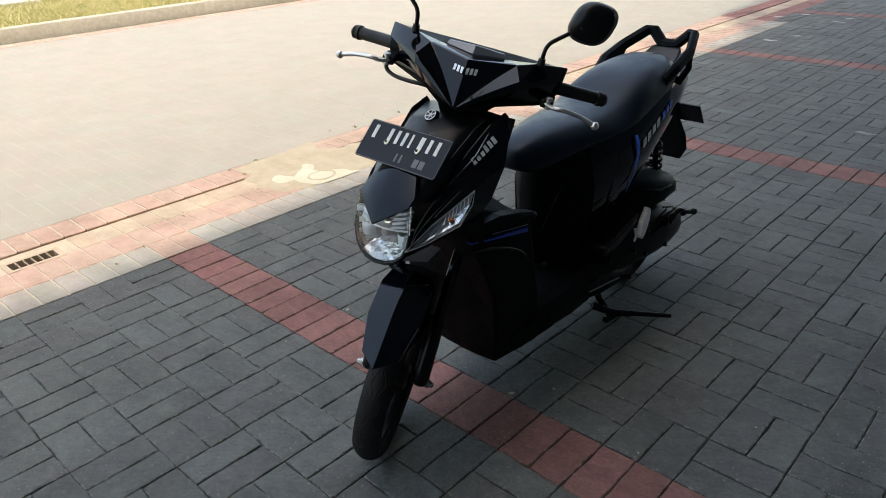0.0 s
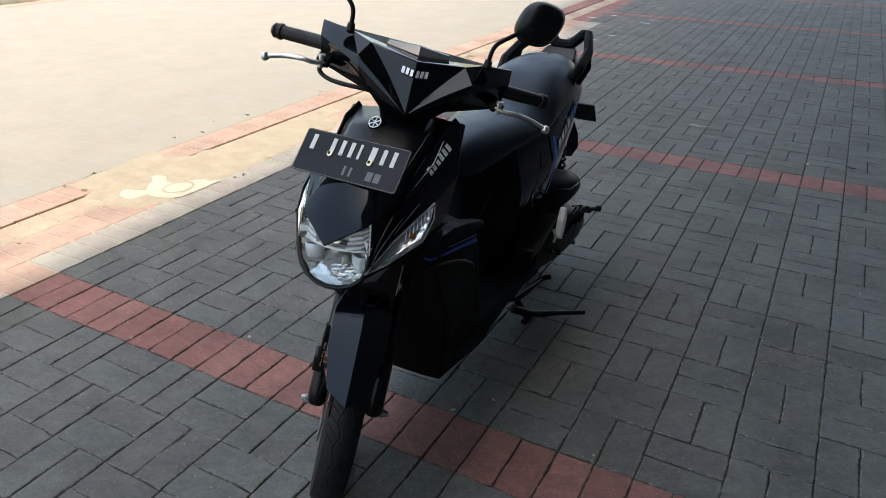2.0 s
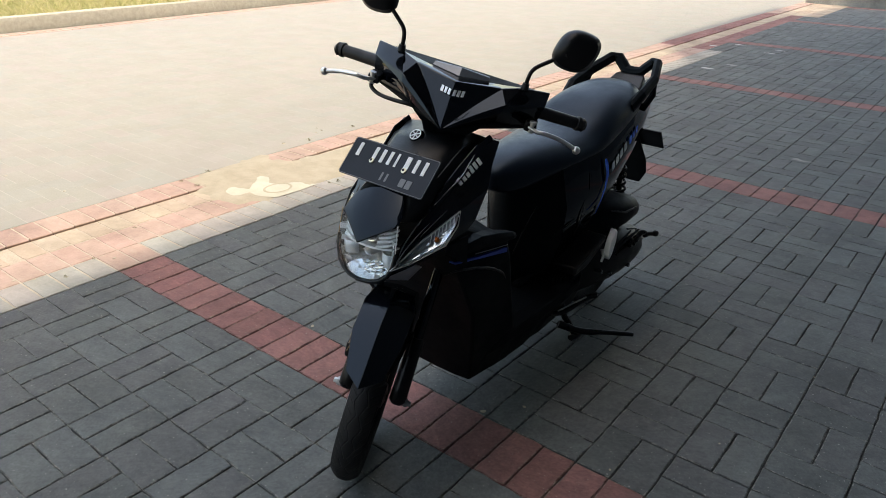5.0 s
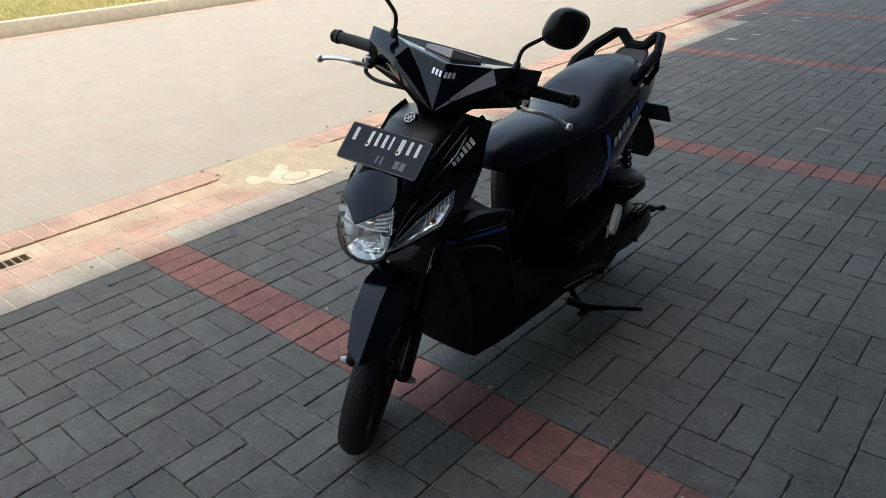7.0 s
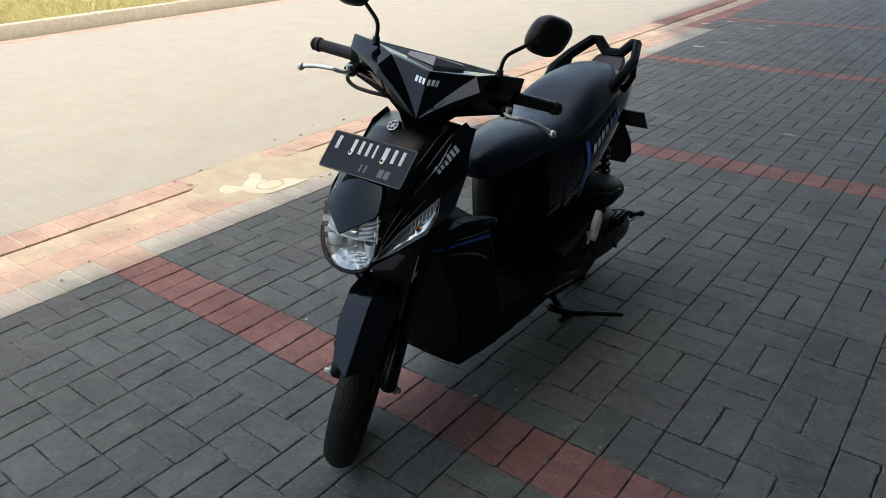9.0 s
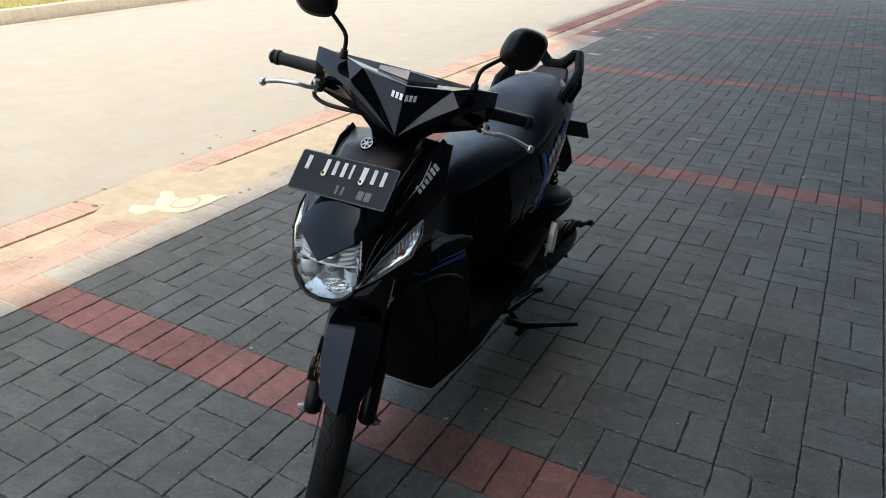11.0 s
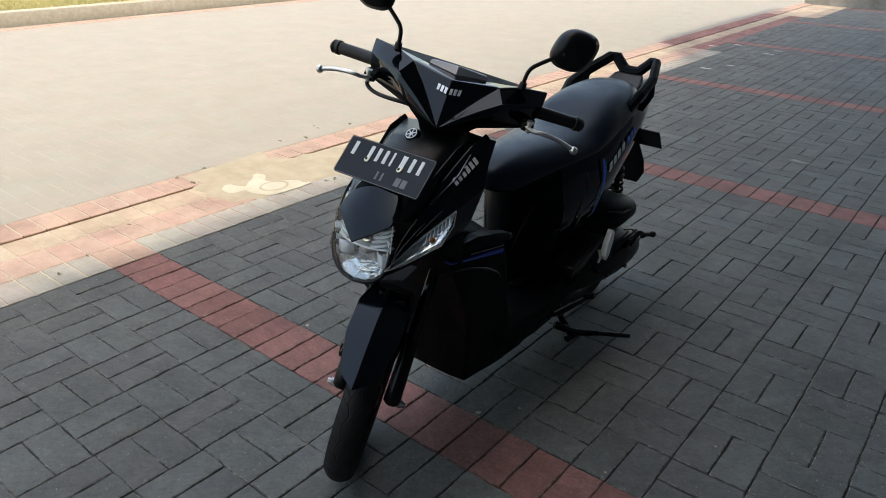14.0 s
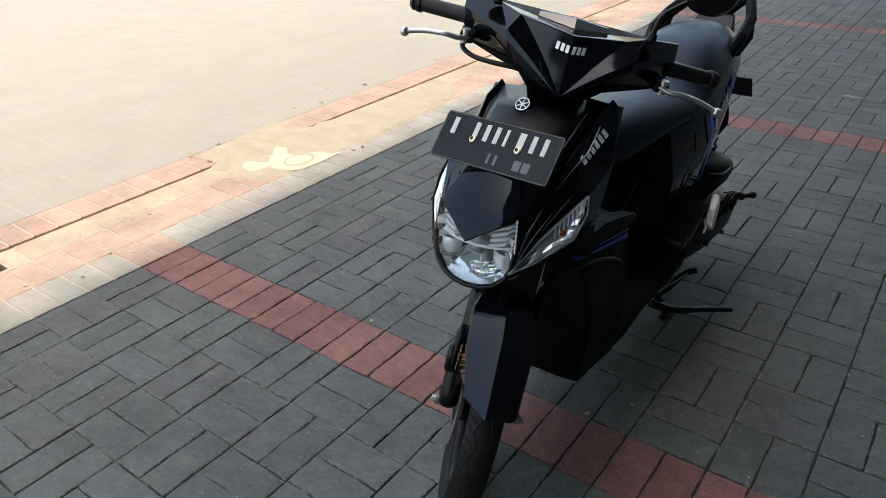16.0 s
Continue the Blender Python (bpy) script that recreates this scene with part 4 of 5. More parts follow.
fixed("brow", bm, M_BOWL, "brow across the lamp, white as a sky glint", headlamp, smooth=40, bevel=0.001)
bm = bmesh.new()
rings(bm, [[(x, -0.118 + 1.5 * x * x, z) for x in (-0.060, -0.030, 0.0, 0.030, 0.060)] for z in (0.676, 0.690, 0.705, 0.722)], closed=False, caps=False)
fixed("upper_reflector", bm, M_REFL, "mirror-bright upper reflector", headlamp, smooth=40, solid=0.002)
for s in (1, -1):
    for k in range(4):
        bm = bmesh.new()
        z = 0.685 + 0.0105 * k
        rings(bm, [[Vector(p) + Vector(o) for o in ((0, -0.002, 0.0030), (0, -0.003, -0.0030), (0, 0.024, -0.006), (0, 0.024, 0.001))] for p in ((s * (0.040 + 0.002 * k), -0.148 + 0.004 * k, z - 0.005), (s * 0.056, -0.144 + 0.004 * k, z - 0.002), (s * 0.074, -0.136 + 0.004 * k, z + 0.002))])
        fixed("bar_reflector", bm, M_BOWL, "", headlamp, bevel=0.0006)
    # white patch in place of the sky's reflection
    bm = bmesh.new()
    rings(bm, [[(s * x, y, z) for x, y in ((0.040, -0.128), (0.056, -0.140), (0.070, -0.143), (0.082, -0.138))] for z in (0.662, 0.646, 0.628)], closed=False, caps=False)
    fixed("end_mirror", bm, M_BOWL, "", headlamp, smooth=30, solid=0.002)
    bm = bmesh.new()
    rim = [Vector((s * x, y, z)) for x, y, z in LAMP[1:]]
    tube(bm, rim, 0.0011, 6)
    # white on one side, bronze on the other: reflections held in the colour
    fixed("lens_edge", bm, M_BOWL if s > 0 else M_GOLD, "moulded lens edge with its glint in the colour", headlamp)
    # stepped mirror facets up the side of the bowl
    for k in range(4):
        bm = faces_mesh([(s * x, y, z) for x, y, z in ((0.091, -0.143, 0.640 + 0.016 * k), (0.071, -0.120, 0.644 + 0.014 * k), (0.073, -0.126, 0.656 + 0.014 * k), (0.093, -0.139, 0.655 + 0.016 * k))], [(0, 1, 2, 3)])
        fixed("side_mirror", bm, M_BOWL if k % 2 else M_REFL, "", headlamp, solid=0.001)
bm = bmesh.new()
tube(bm, [(0, -0.085, 0.652), (0, -0.128, 0.652), (0, -0.136, 0.652), (0, -0.139, 0.652)], [0.016, 0.016, 0.012, 0.004], 16)
fixed("bulb_cap", bm, M_SMOKE, "grey bulb cap", headlamp, smooth=40)
# rippled strips over the lower half of the bowl
for k in range(4):
    bm = bmesh.new()
    loops = []
    for i in range(13):
        u = i / 12
        x, z = -0.006 + 0.064 * u, 0.604 + 0.0065 * k + 0.014 * u + 0.0012 * math.sin(5 * u + 2 * k)
        y = -0.150 + 4.2 * (x - 0.004) ** 2 + 0.0022 * math.sin(19 * u + 1.7 * k) + 0.0022 * k
        loops.append([(x, y, z - 0.0026), (x, y - 0.0016 * math.cos(17 * u + 2.1 * k), z), (x, y + 0.002, z + 0.0026)])
    rings(bm, loops, closed=False, caps=False)
    fixed("bowl_ripple", bm, M_REFL, "", headlamp, solid=0.001)
bm = bmesh.new()
rows = [[cen + (Vector(p) - cen) * q + Vector((0, -d, 0)) for p in ring_pts] for q, d in ((1.0, 0.0), (0.72, 0.010), (0.35, 0.016))]
rings(bm, rows)
lens = fixed("lens", bm, M_LENS, "clear polycarbonate lens", headlamp, smooth=60)
lens.visible_shadow = False
bm = bmesh.new()
tube(bm, [Vector(p) + Vector((0, 0.004, -0.002)) for p in ring_pts[2:13]], 0.006, 8)
fixed("bezel", bm, M_GLOSS, "", headlamp, smooth=60)

# turn signals
for s in (1, -1):
    tri = [Vector((x if s > 0 else -0.965 * x, y + (0 if s > 0 else 0.003), z)) for x, y, z in ((0.093, -0.156, 0.634), (0.126, -0.094, 0.692), (0.175, 0.010, 0.764), (0.184, -0.010, 0.735), (0.178, -0.050, 0.692), (0.125, -0.120, 0.650))]
    c3 = sum(tri, Vector()) / 6
    sig = new("turn_signal")
    sig.parent = scooter
    tagged(sig, "clear triangular front turn signal with an amber bulb")
    bm = bmesh.new()
    inw = Vector((-s * 0.6, 0.7, 0.2)).normalized()
    dense = [a.lerp(tri[(i + 1) % 6], t) for i, a in enumerate(tri) for t in (0, 0.25, 0.5, 0.75)]
    rows = rings(bm, [[c3 + (p - c3) * q + inw * (d + 0.002 * (i % 2)) for i, p in enumerate(dense)] for q, d in ((1, 0.0), (0.92, 0.008), (0.70, 0.013), (0.45, 0.016), (0.1, 0.017))], caps=False)
    bm.faces.new(rows[-1])
    fixed("reflector", bm, M_SIG, "silver fluted reflector", sig)
    for k in range(2, 9):
        bm = bmesh.new()
        a, b = tri[1].lerp(tri[2], 0.18 + 0.085 * k), tri[5].lerp(tri[3], 0.22 + 0.085 * k)
        tube(bm, [a.lerp(b, 0.10) + inw * 0.004, a.lerp(b, 0.72) + inw * 0.001], 0.0008 + 0.0001 * k, 6)
        fixed("flute", bm, M_BOWL, "", sig)
    bm = bmesh.new()
    tube(bm, [p - inw * 0.002 for p in tri + tri[:1]], 0.0016, 6)
    fixed("lens_edge", bm, M_ALU if s > 0 else M_MATTE, "", sig)
    bm = bmesh.new()
    bmesh.ops.create_uvsphere(bm, u_segments=10, v_segments=8, radius=0.0072, matrix=Matrix.Translation(c3 + Vector((s * 0.010, 0.012, 0.004)) + inw * 0.008))
    fixed("bulb", bm, M_AMBER, "amber bulb", sig, smooth=60)
    bm = bmesh.new()
    rings(bm, [[c3 + (p - c3) * q - inw * d for p in tri] for q, d in ((1, 0.001), (0.6, 0.006))])
    ln = fixed("lens", bm, M_LENS, "", sig)
    ln.visible_shadow = False

# chin below the lamps
CHIN = dict(a=(0, -0.176, 0.583), b=(0.055, -0.170, 0.594), c=(0.097, -0.149, 0.631), d=(0.130, -0.112, 0.648), e=(0.180, -0.046, 0.688), f=(0.177, -0.049, 0.678),
            g=(0.126, -0.117, 0.640), h=(0.052, -0.145, 0.590), i=(0, -0.138, 0.572))
fixed("chin_cover", quilt(CHIN, ("a b h i", "b c g h", "c d g", "d e f g")), M_PEARL, "angular gloss black chin cover below the lamps", solid=0.005, bevel=0.002)
for s in (1, -1):
    bm = faces_mesh([(s * x, y, z) for x, y, z in ((0.178, -0.048, 0.686), (0.182, 0.030, 0.694), (0.176, 0.040, 0.606), (0.172, -0.046, 0.668))], [(0, 1, 2, 3)])
    fixed("chin_side", bm, M_MATTE, "matt black side of the nose", solid=0.004)
    bm = faces_mesh([(s * x, y, z) for x, y, z in ((0.054, -0.138, 0.589), (0.030, -0.017, 0.530), (0.052, 0.012, 0.566), (0.085, -0.060, 0.612))], [(0, 1, 2, 3)])
    fixed("inner_plate", bm, M_PLATEGREY, "light grey plate under the nose", solid=0.003)


def ring_at(z, fc, mid, fo, bo, bc):
    half = [(0, fc), mid, fo, bo, (bo[0] * 0.35, bc), (0, bc)]
    return [(x, y, z) for x, y in half] + [(-x, y, z) for x, y in reversed(half[1:5])]


bm = bmesh.new()
rings(bm, [ring_at(0.895, 0.150, (0.070, 0.155), (0.120, 0.170), (0.122, 0.188), 0.200),
           ring_at(0.800, 0.090, (0.080, 0.095), (0.140, 0.100), (0.146, 0.128), 0.180),
           ring_at(0.710, 0.030, (0.090, 0.020), (0.146, -0.010), (0.148, 0.020), 0.180),
           ring_at(0.664, 0.020, (0.090, 0.015), (0.150, 0.000), (0.152, 0.120), 0.200),
           ring_at(0.642, 0.020, (0.090, 0.012), (0.158, 0.000), (0.158, 0.190), 0.220),
           ring_at(0.628, 0.020, (0.090, 0.010), (0.168, 0.000), (0.186, 0.215), 0.235),
           ring_at(0.560, 0.050, (0.090, 0.040), (0.174, 0.025), (0.190, 0.232), 0.300),
           ring_at(0.420, 0.105, (0.085, 0.105), (0.168, 0.095), (0.184, 0.265), 0.340),
           ring_at(0.280, 0.125, (0.080, 0.130), (0.150, 0.125), (0.172, 0.310), 0.420),
           ring_at(0.150, 0.150, (0.070, 0.152), (0.120, 0.160), (0.138, 0.340), 0.440)])
shield = fixed("leg_shield", bm, M_MATTE, "black plastic leg shield", smooth=55, bevel=0.012, segs=3)
for s in (1, -1):
    # wing: a flat blade with a pointed front end, standing off the shield
    bm = bmesh.new()
    blade = ((-0.004, 0.640, 0.634), (0.040, 0.664, 0.638), (0.100, 0.668, 0.634), (0.170, 0.655, 0.626), (0.228, 0.640, 0.618), (0.250, 0.630, 0.614))
    rings(bm, [[(s * x0, y, z0), (s * (x1 - 0.002), y, z0), (s * x1, y, (z0 + z1) / 2), (s * (x1 - 0.006), y, z1), (s * x0, y, z1 - 0.002)] for (y, z1, z0), x0, x1 in zip(blade, (0.140, 0.140, 0.140, 0.148, 0.165, 0.178), (0.176, 0.184, 0.190, 0.196, 0.198, 0.192))])
    wing = fixed("shield_wing", bm, M_MATTE, "satin black wing on the leg shield", bevel=0.003)
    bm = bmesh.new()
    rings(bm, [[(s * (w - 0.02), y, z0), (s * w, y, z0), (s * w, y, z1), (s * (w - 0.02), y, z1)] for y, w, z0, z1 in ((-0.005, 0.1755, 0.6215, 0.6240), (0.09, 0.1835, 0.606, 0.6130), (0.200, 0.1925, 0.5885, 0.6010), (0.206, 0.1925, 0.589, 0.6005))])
    fixed("blue_stripe", bm, M_BLUE_SHADED, "blue stripe", wing)
    bm = bmesh.new()
    tube(bm, [(s * 0.1830, 0.070, 0.6270), (s * 0.1890, 0.140, 0.6180), (s * 0.1925, 0.205, 0.6090)], 0.0011, 6)
    fixed("thin_line", bm, M_SMOKE, "thin grey line", wing)
    # rolled edge of the wheel recess
    bm = bmesh.new()
    path = smooth_path([(s * 0.160, -0.030, 0.596), (s * 0.1715, 0.020, 0.594), (s * 0.180, 0.080, 0.582), (s * 0.187, 0.140, 0.560), (s * 0.1895, 0.190, 0.530), (s * 0.189, 0.215, 0.500)], 5)
    tube(bm, path, [0.001 + 0.0035 * math.sin(math.pi * k / (len(path) - 1)) for k in range(len(path))], 8)
    fixed("recess_edge", bm, M_COVER, "", shield, smooth=60)

# floorboard and belly
bm = bmesh.new()


def floor_ring(y, half, top, low, belly):
    pts = [(0, top), (half * 0.8, top), (half, top - 0.012), (half * 0.98, top - 0.05), (belly, low), (0, low)]
    return [(x, y, z) for x, z in pts] + [(-x, y, z) for x, z in reversed(pts[1:5])]


rings(bm, [floor_ring(0.200, 0.150, 0.28, 0.150, 0.120), floor_ring(0.280, 0.172, 0.300, 0.145, 0.128), floor_ring(0.420, 0.184, 0.310, 0.155, 0.14), floor_ring(0.560, 0.195, 0.322, 0.195, 0.145),
           floor_ring(0.640, 0.210, 0.352, 0.280, 0.12), floor_ring(0.700, 0.185, 0.375, 0.320, 0.10)])
floorb = fixed("floorboard", bm, M_MATTE, "ribbed black floorboard", bevel=0.006)
for s in (1, -1):
    for k in range(6):
        bm = bmesh.new()
        block(bm, (s * (0.150 + 0.009 * k) - 0.002, 0.56 + 0.01 * k, 0.318), (s * (0.150 + 0.009 * k) + 0.002, 0.66, 0.352))
        fixed("rib", bm, M_MATTE, "", floorb)

# body under the seat
bm = bmesh.new()


def body_ring(y, half, low, top, bulge=1.0):
    pts = [(0, top), (half * 0.80, top), (half, low + (top - low) * 0.62), (half * bulge * 0.96, low + (top - low) * 0.30), (half * 0.72, low), (0, low)]
    return [(x, y, z) for x, z in pts] + [(-x, y, z) for x, z in reversed(pts[1:5])]


rings(bm, [body_ring(0.462, 0.030, 0.330, 0.69), body_ring(0.480, 0.056, 0.330, 0.70), body_ring(0.525, 0.100, 0.335, 0.712), body_ring(0.598, 0.151, 0.360, 0.722)])
fixed("front_panel", bm, M_MATTE, "matt black panel below the seat's nose", smooth=38)
bm = bmesh.new()
rings(bm, [body_ring(0.600, 0.152, 0.360, 0.722), body_ring(0.760, 0.178, 0.430, 0.735),
           body_ring(0.900, 0.172, 0.520, 0.760), body_ring(1.050, 0.152, 0.600, 0.800), body_ring(1.180, 0.126, 0.665, 0.820), body_ring(1.300, 0.088, 0.715, 0.815), body_ring(1.350, 0.050, 0.735, 0.800)])
rear_body = fixed("rear_body", bm, M_PEARL, "gloss black side panels tapering to the tail", smooth=38)
for s in (1, -1):
    bm = bmesh.new()
    path = smooth_path([(0.1655, 0.806, 0.700), (0.1740, 0.808, 0.672), (0.1805, 0.802, 0.640), (0.1830, 0.790, 0.604), (0.1815, 0.772, 0.565), (0.1790, 0.748, 0.528)], 5)
    rows = []
    for k, p in enumerate(path):
        t = k / (len(path) - 1)
        half = 0.0085 * min(1.0, 0.35 + 4 * t) * (1 - t) ** 0.75 + 0.0012
        rows.append([(s * (p.x - 0.0008), p.y - half, p.z - 0.3 * half), (s * (p.x + 0.0010), p.y - half, p.z - 0.3 * half), (s * (p.x + 0.0010), p.y + half, p.z + 0.3 * half), (s * (p.x - 0.0008), p.y + half, p.z + 0.3 * half)])
    rings(bm, rows)
    fixed("blue_stripe", bm, M_BLUE, "curved blue stripe", rear_body, smooth=40)
    for line, r in ((((0.1690, 0.712, 0.620), (0.1610, 0.718, 0.656), (0.1540, 0.722, 0.676)), 0.0014), (((0.166, 0.690, 0.590), (0.1655, 0.684, 0.550), (0.160, 0.676, 0.505), (0.150, 0.668, 0.465)), 0.0016),
                    (((0.131, 0.573, 0.498), (0.151, 0.604, 0.518), (0.159, 0.655, 0.532)), 0.0022), (((0.044, 0.470, 0.435), (0.060, 0.483, 0.494), (0.077, 0.498, 0.551), (0.092, 0.515, 0.60)), 0.0022)):
        bm = bmesh.new()
        path = smooth_path([(s * x, y, z) for x, y, z in line], 4)
        tube(bm, path, [r * (0.3 + 0.7 * math.sin(math.pi * k / (len(path) - 1))) for k in range(len(path))], 6)
        fixed("panel_crease", bm, M_COVER, "", rear_body, smooth=60)
wordmark((0.1752, 0.838, 0.650), (-0.016, 0.141, 0.054), (-0.29, 0.02, 0.95), 4, 0.148, 0.021, 0.008, M_SILVER, fixed, "slanted silver bars in place of a model name", lift=0.003)
wordmark((0.1590, 0.986, 0.707), (-0.014, 0.094, 0.031), (-0.32, 0.02, 0.93), 3, 0.098, 0.018, 0.008, M_BLUE, fixed, "slanted blue bars in place of a model number", lift=0.003)

# seat
bm = bmesh.new()


def seat_ring(y, half, low, top, crown=0.02):
    pts = [(0, top), (half * 0.45, top - crown * 0.15), (half * 0.80, top - crown), (half * 0.98, top - crown - 0.030), (half, low + 0.02), (half * 0.94, low), (0, low)]
    return [(x, y, z) for x, z in pts] + [(-x, y, z) for x, z in reversed(pts[1:6])]


rings(bm, [seat_ring(0.355, 0.035, 0.685, 0.725, 0.008), seat_ring(0.375, 0.060, 0.665, 0.748, 0.012), seat_ring(0.440, 0.092, 0.665, 0.772), seat_ring(0.560, 0.122, 0.690, 0.786), seat_ring(0.700, 0.148, 0.705, 0.788),
           seat_ring(0.800, 0.158, 0.712, 0.798), seat_ring(0.850, 0.157, 0.722, 0.832), seat_ring(0.940, 0.150, 0.742, 0.866), seat_ring(1.060, 0.138, 0.772, 0.886), seat_ring(1.150, 0.118, 0.792, 0.888), seat_ring(1.205, 0.088, 0.802, 0.872), seat_ring(1.225, 0.050, 0.807, 0.845)])
seat = fixed("seat", bm, M_VINYL, "stepped black vinyl dual seat", smooth=75)
sub = seat.modifiers.new("round", "SUBSURF")
sub.levels = sub.render_levels = 2

# grab rail behind the seat
RAIL = [(0.126, 1.030, 0.820), (0.136, 1.090, 0.856), (0.128, 1.200, 0.890), (0.092, 1.300, 0.930), (0.070, 1.310, 0.930), (0.030, 1.300, 0.892)]
bm = bmesh.new()
line = RAIL + [(0, 1.298, 0.888)] + [(-x, y, z) for x, y, z in reversed(RAIL)]
tube(bm, line, 0.0165, 8, 1.25)
grab = fixed("grab_rail", bm, M_MATTE, "angular black passenger grab rail", bevel=0.003)
bm = bmesh.new()
rings(bm, [[(-w, y, z), (w, y, z), (w * 0.9, y, z + h), (-w * 0.9, y, z + h)] for y, z, w, h in ((1.18, 0.785, 0.080, 0.045), (1.235, 0.800, 0.078, 0.058), (1.275, 0.825, 0.066, 0.055), (1.305, 0.866, 0.045, 0.024))])
fixed("tail_cover", bm, M_COVER, "satin black cover behind the seat", grab, bevel=0.006)
for s in (1, -1):
    bm = bmesh.new()
    tube(bm, [(s * 0.128, 1.200, 0.885), (s * 0.135, 1.190, 0.840), (s * 0.108, 1.180, 0.785)], 0.012, 8)
    fixed("rail_stay", bm, M_MATTE, "", grab)

# tail: rear mudguard and the rear plate
bm = bmesh.new()
rings(bm, [[(-w, y, z), (w, y, z), (w, y + 0.012, z), (-w, y + 0.012, z)] for y, z, w in ((1.270, 0.720, 0.040), (1.330, 0.640, 0.044), (1.390, 0.530, 0.064), (1.412, 0.470, 0.064), (1.424, 0.420, 0.036))])
fixed("rear_mudguard", bm, M_MATTE, "black rear mudguard", bevel=0.004)
bm = bmesh.new()
rings(bm, [[(-0.137, y, z), (0.137, y, z), (0.137, y + 0.004, z + 0.002), (-0.137, y + 0.004, z + 0.002)] for y, z in ((1.374, 0.598), (1.324, 0.672))])
fixed("rear_plate", bm, M_PLATE, "black rear number plate seen edge on")

# engine, drive case, air box, shock, silencer, stands
bm = bmesh.new()
loops = []
for y, z0, z1, w in ((0.66, 0.22, 0.32, 0.06), (0.74, 0.19, 0.35, 0.10), (0.84, 0.185, 0.380, 0.134), (0.93, 0.185, 0.392, 0.158), (1.01, 0.190, 0.392, 0.168), (1.08, 0.195, 0.378, 0.168), (1.14, 0.208, 0.358, 0.160), (1.19, 0.228, 0.335, 0.136), (1.220, 0.252, 0.310, 0.100), (1.232, 0.270, 0.292, 0.050)):
    zc, zr = (z0 + z1) / 2, (z1 - z0) / 2
    arc = [math.pi * (q / 8 - 0.5) for q in range(9)]
    loops.append([(0.045, y, z0)] + [(0.045 + w * max(0.0, math.cos(a)) ** 0.45, y, zc + zr * math.sin(a)) for a in arc[1:-1]] + [(0.045, y, z1)])
rings(bm, loops)
case = fixed("drive_case", bm, M_ENGINE, "black drive belt case", smooth=50)
bm = bmesh.new()
loops = []
for y, z0, z1, w in ((0.80, 0.415, 0.470, 0.060), (0.86, 0.390, 0.498, 0.108), (0.94, 0.384, 0.512, 0.136), (1.03, 0.384, 0.508, 0.143), (1.10, 0.390, 0.488, 0.136), (1.14, 0.402, 0.462, 0.110), (1.155, 0.416, 0.444, 0.066)):
    arc = [math.pi * (q / 8 - 0.5) for q in range(9)]
    loops.append([(0.05, y, z0)] + [(0.05 + w * max(0.0, math.cos(a)) ** 0.4, y, (z0 + z1) / 2 + (z1 - z0) / 2 * math.sin(a)) for a in arc[1:-1]] + [(0.05, y, z1)])
rings(bm, loops)
air_box = fixed("air_box", bm, M_MATTE, "rounded black plastic air box", smooth=45)
bm = bmesh.new()
tube(bm, [(0.166, 0.90, 0.486), (0.192, 0.97, 0.468), (0.190, 1.06, 0.460)], [0.002, 0.004, 0.002], 6)
fixed("air_box_seam", bm, M_COVER, "", air_box, smooth=50)
for y0, z0, y1, z1 in ((0.90, 0.345, 1.06, 0.378), (0.91, 0.325, 1.08, 0.352), (1.06, 0.372, 1.10, 0.348)):
    bm = bmesh.new()
    tube(bm, [(0.204, y0, z0), (0.212, y1, z1)], 0.005, 6, 0.6)
    fixed("case_rib", bm, M_STEEL, "", case, smooth=50)
kick = new("kick_starter")
kick.parent = scooter
bm = bmesh.new()
tube(bm, [(0.190, 1.000, 0.345), (0.218, 1.000, 0.345), (0.224, 1.000, 0.345)], [0.020, 0.020, 0.014], 14)
fixed("kick_boss", bm, M_STEEL, "", kick, smooth=40)
bm = bmesh.new()
tube(bm, smooth_path([(0.220, 1.000, 0.345), (0.224, 1.030, 0.362), (0.228, 1.058, 0.372), (0.231, 1.078, 0.364), (0.234, 1.084, 0.350)], 4), [0.013] * 4 + [0.010] * 9 + [0.011] * 4, 10)
fixed("kick_arm", bm, M_STEEL, "black bent kick starter arm", kick, smooth=50)
bm = bmesh.new()
tube(bm, [(0.230, 1.082, 0.356), (0.246, 1.092, 0.360), (0.262, 1.100, 0.362)], [0.009, 0.008, 0.009], 10)
fixed("kick_pedal", bm, M_GRIP, "", kick, smooth=50)
bm = bmesh.new()
tube(bm, [(0.262, 1.098, 0.352), (0.262, 1.100, 0.358), (0.263, 1.102, 0.368), (0.263, 1.103, 0.374)], [0.007, 0.012, 0.012, 0.007], 10)
fixed("pedal_knob", bm, M_GRIP, "", kick, smooth=50)
for y0, z0, y1, z1 in ((0.885, 0.352, 0.985, 0.398), (0.890, 0.342, 1.010, 0.378), (0.985, 0.400, 1.030, 0.392)):
    bm = bmesh.new()
    tube(bm, [(0.200, y0, z0), (0.214, y1, z1)], 0.0042, 6, 0.7)
    fixed("guard_bar", bm, M_FIN, "lighter grey edge of the case guard", case, smooth=50)
for y, z in ((0.82, 0.290), (0.90, 0.250), (1.02, 0.245), (0.90, 0.335)):
    bm = bmesh.new()
    tube(bm, [(0.176, y, z), (0.202 if y < 1 else 0.214, y, z)], 0.0075, 6)
    fixed("case_bolt", bm, M_FIN, "", case)
bm = bmesh.new()
leaf = [(0.834, 0.458), (0.844, 0.444), (0.836, 0.414), (0.808, 0.374), (0.786, 0.360), (0.776, 0.376), (0.800, 0.420)]
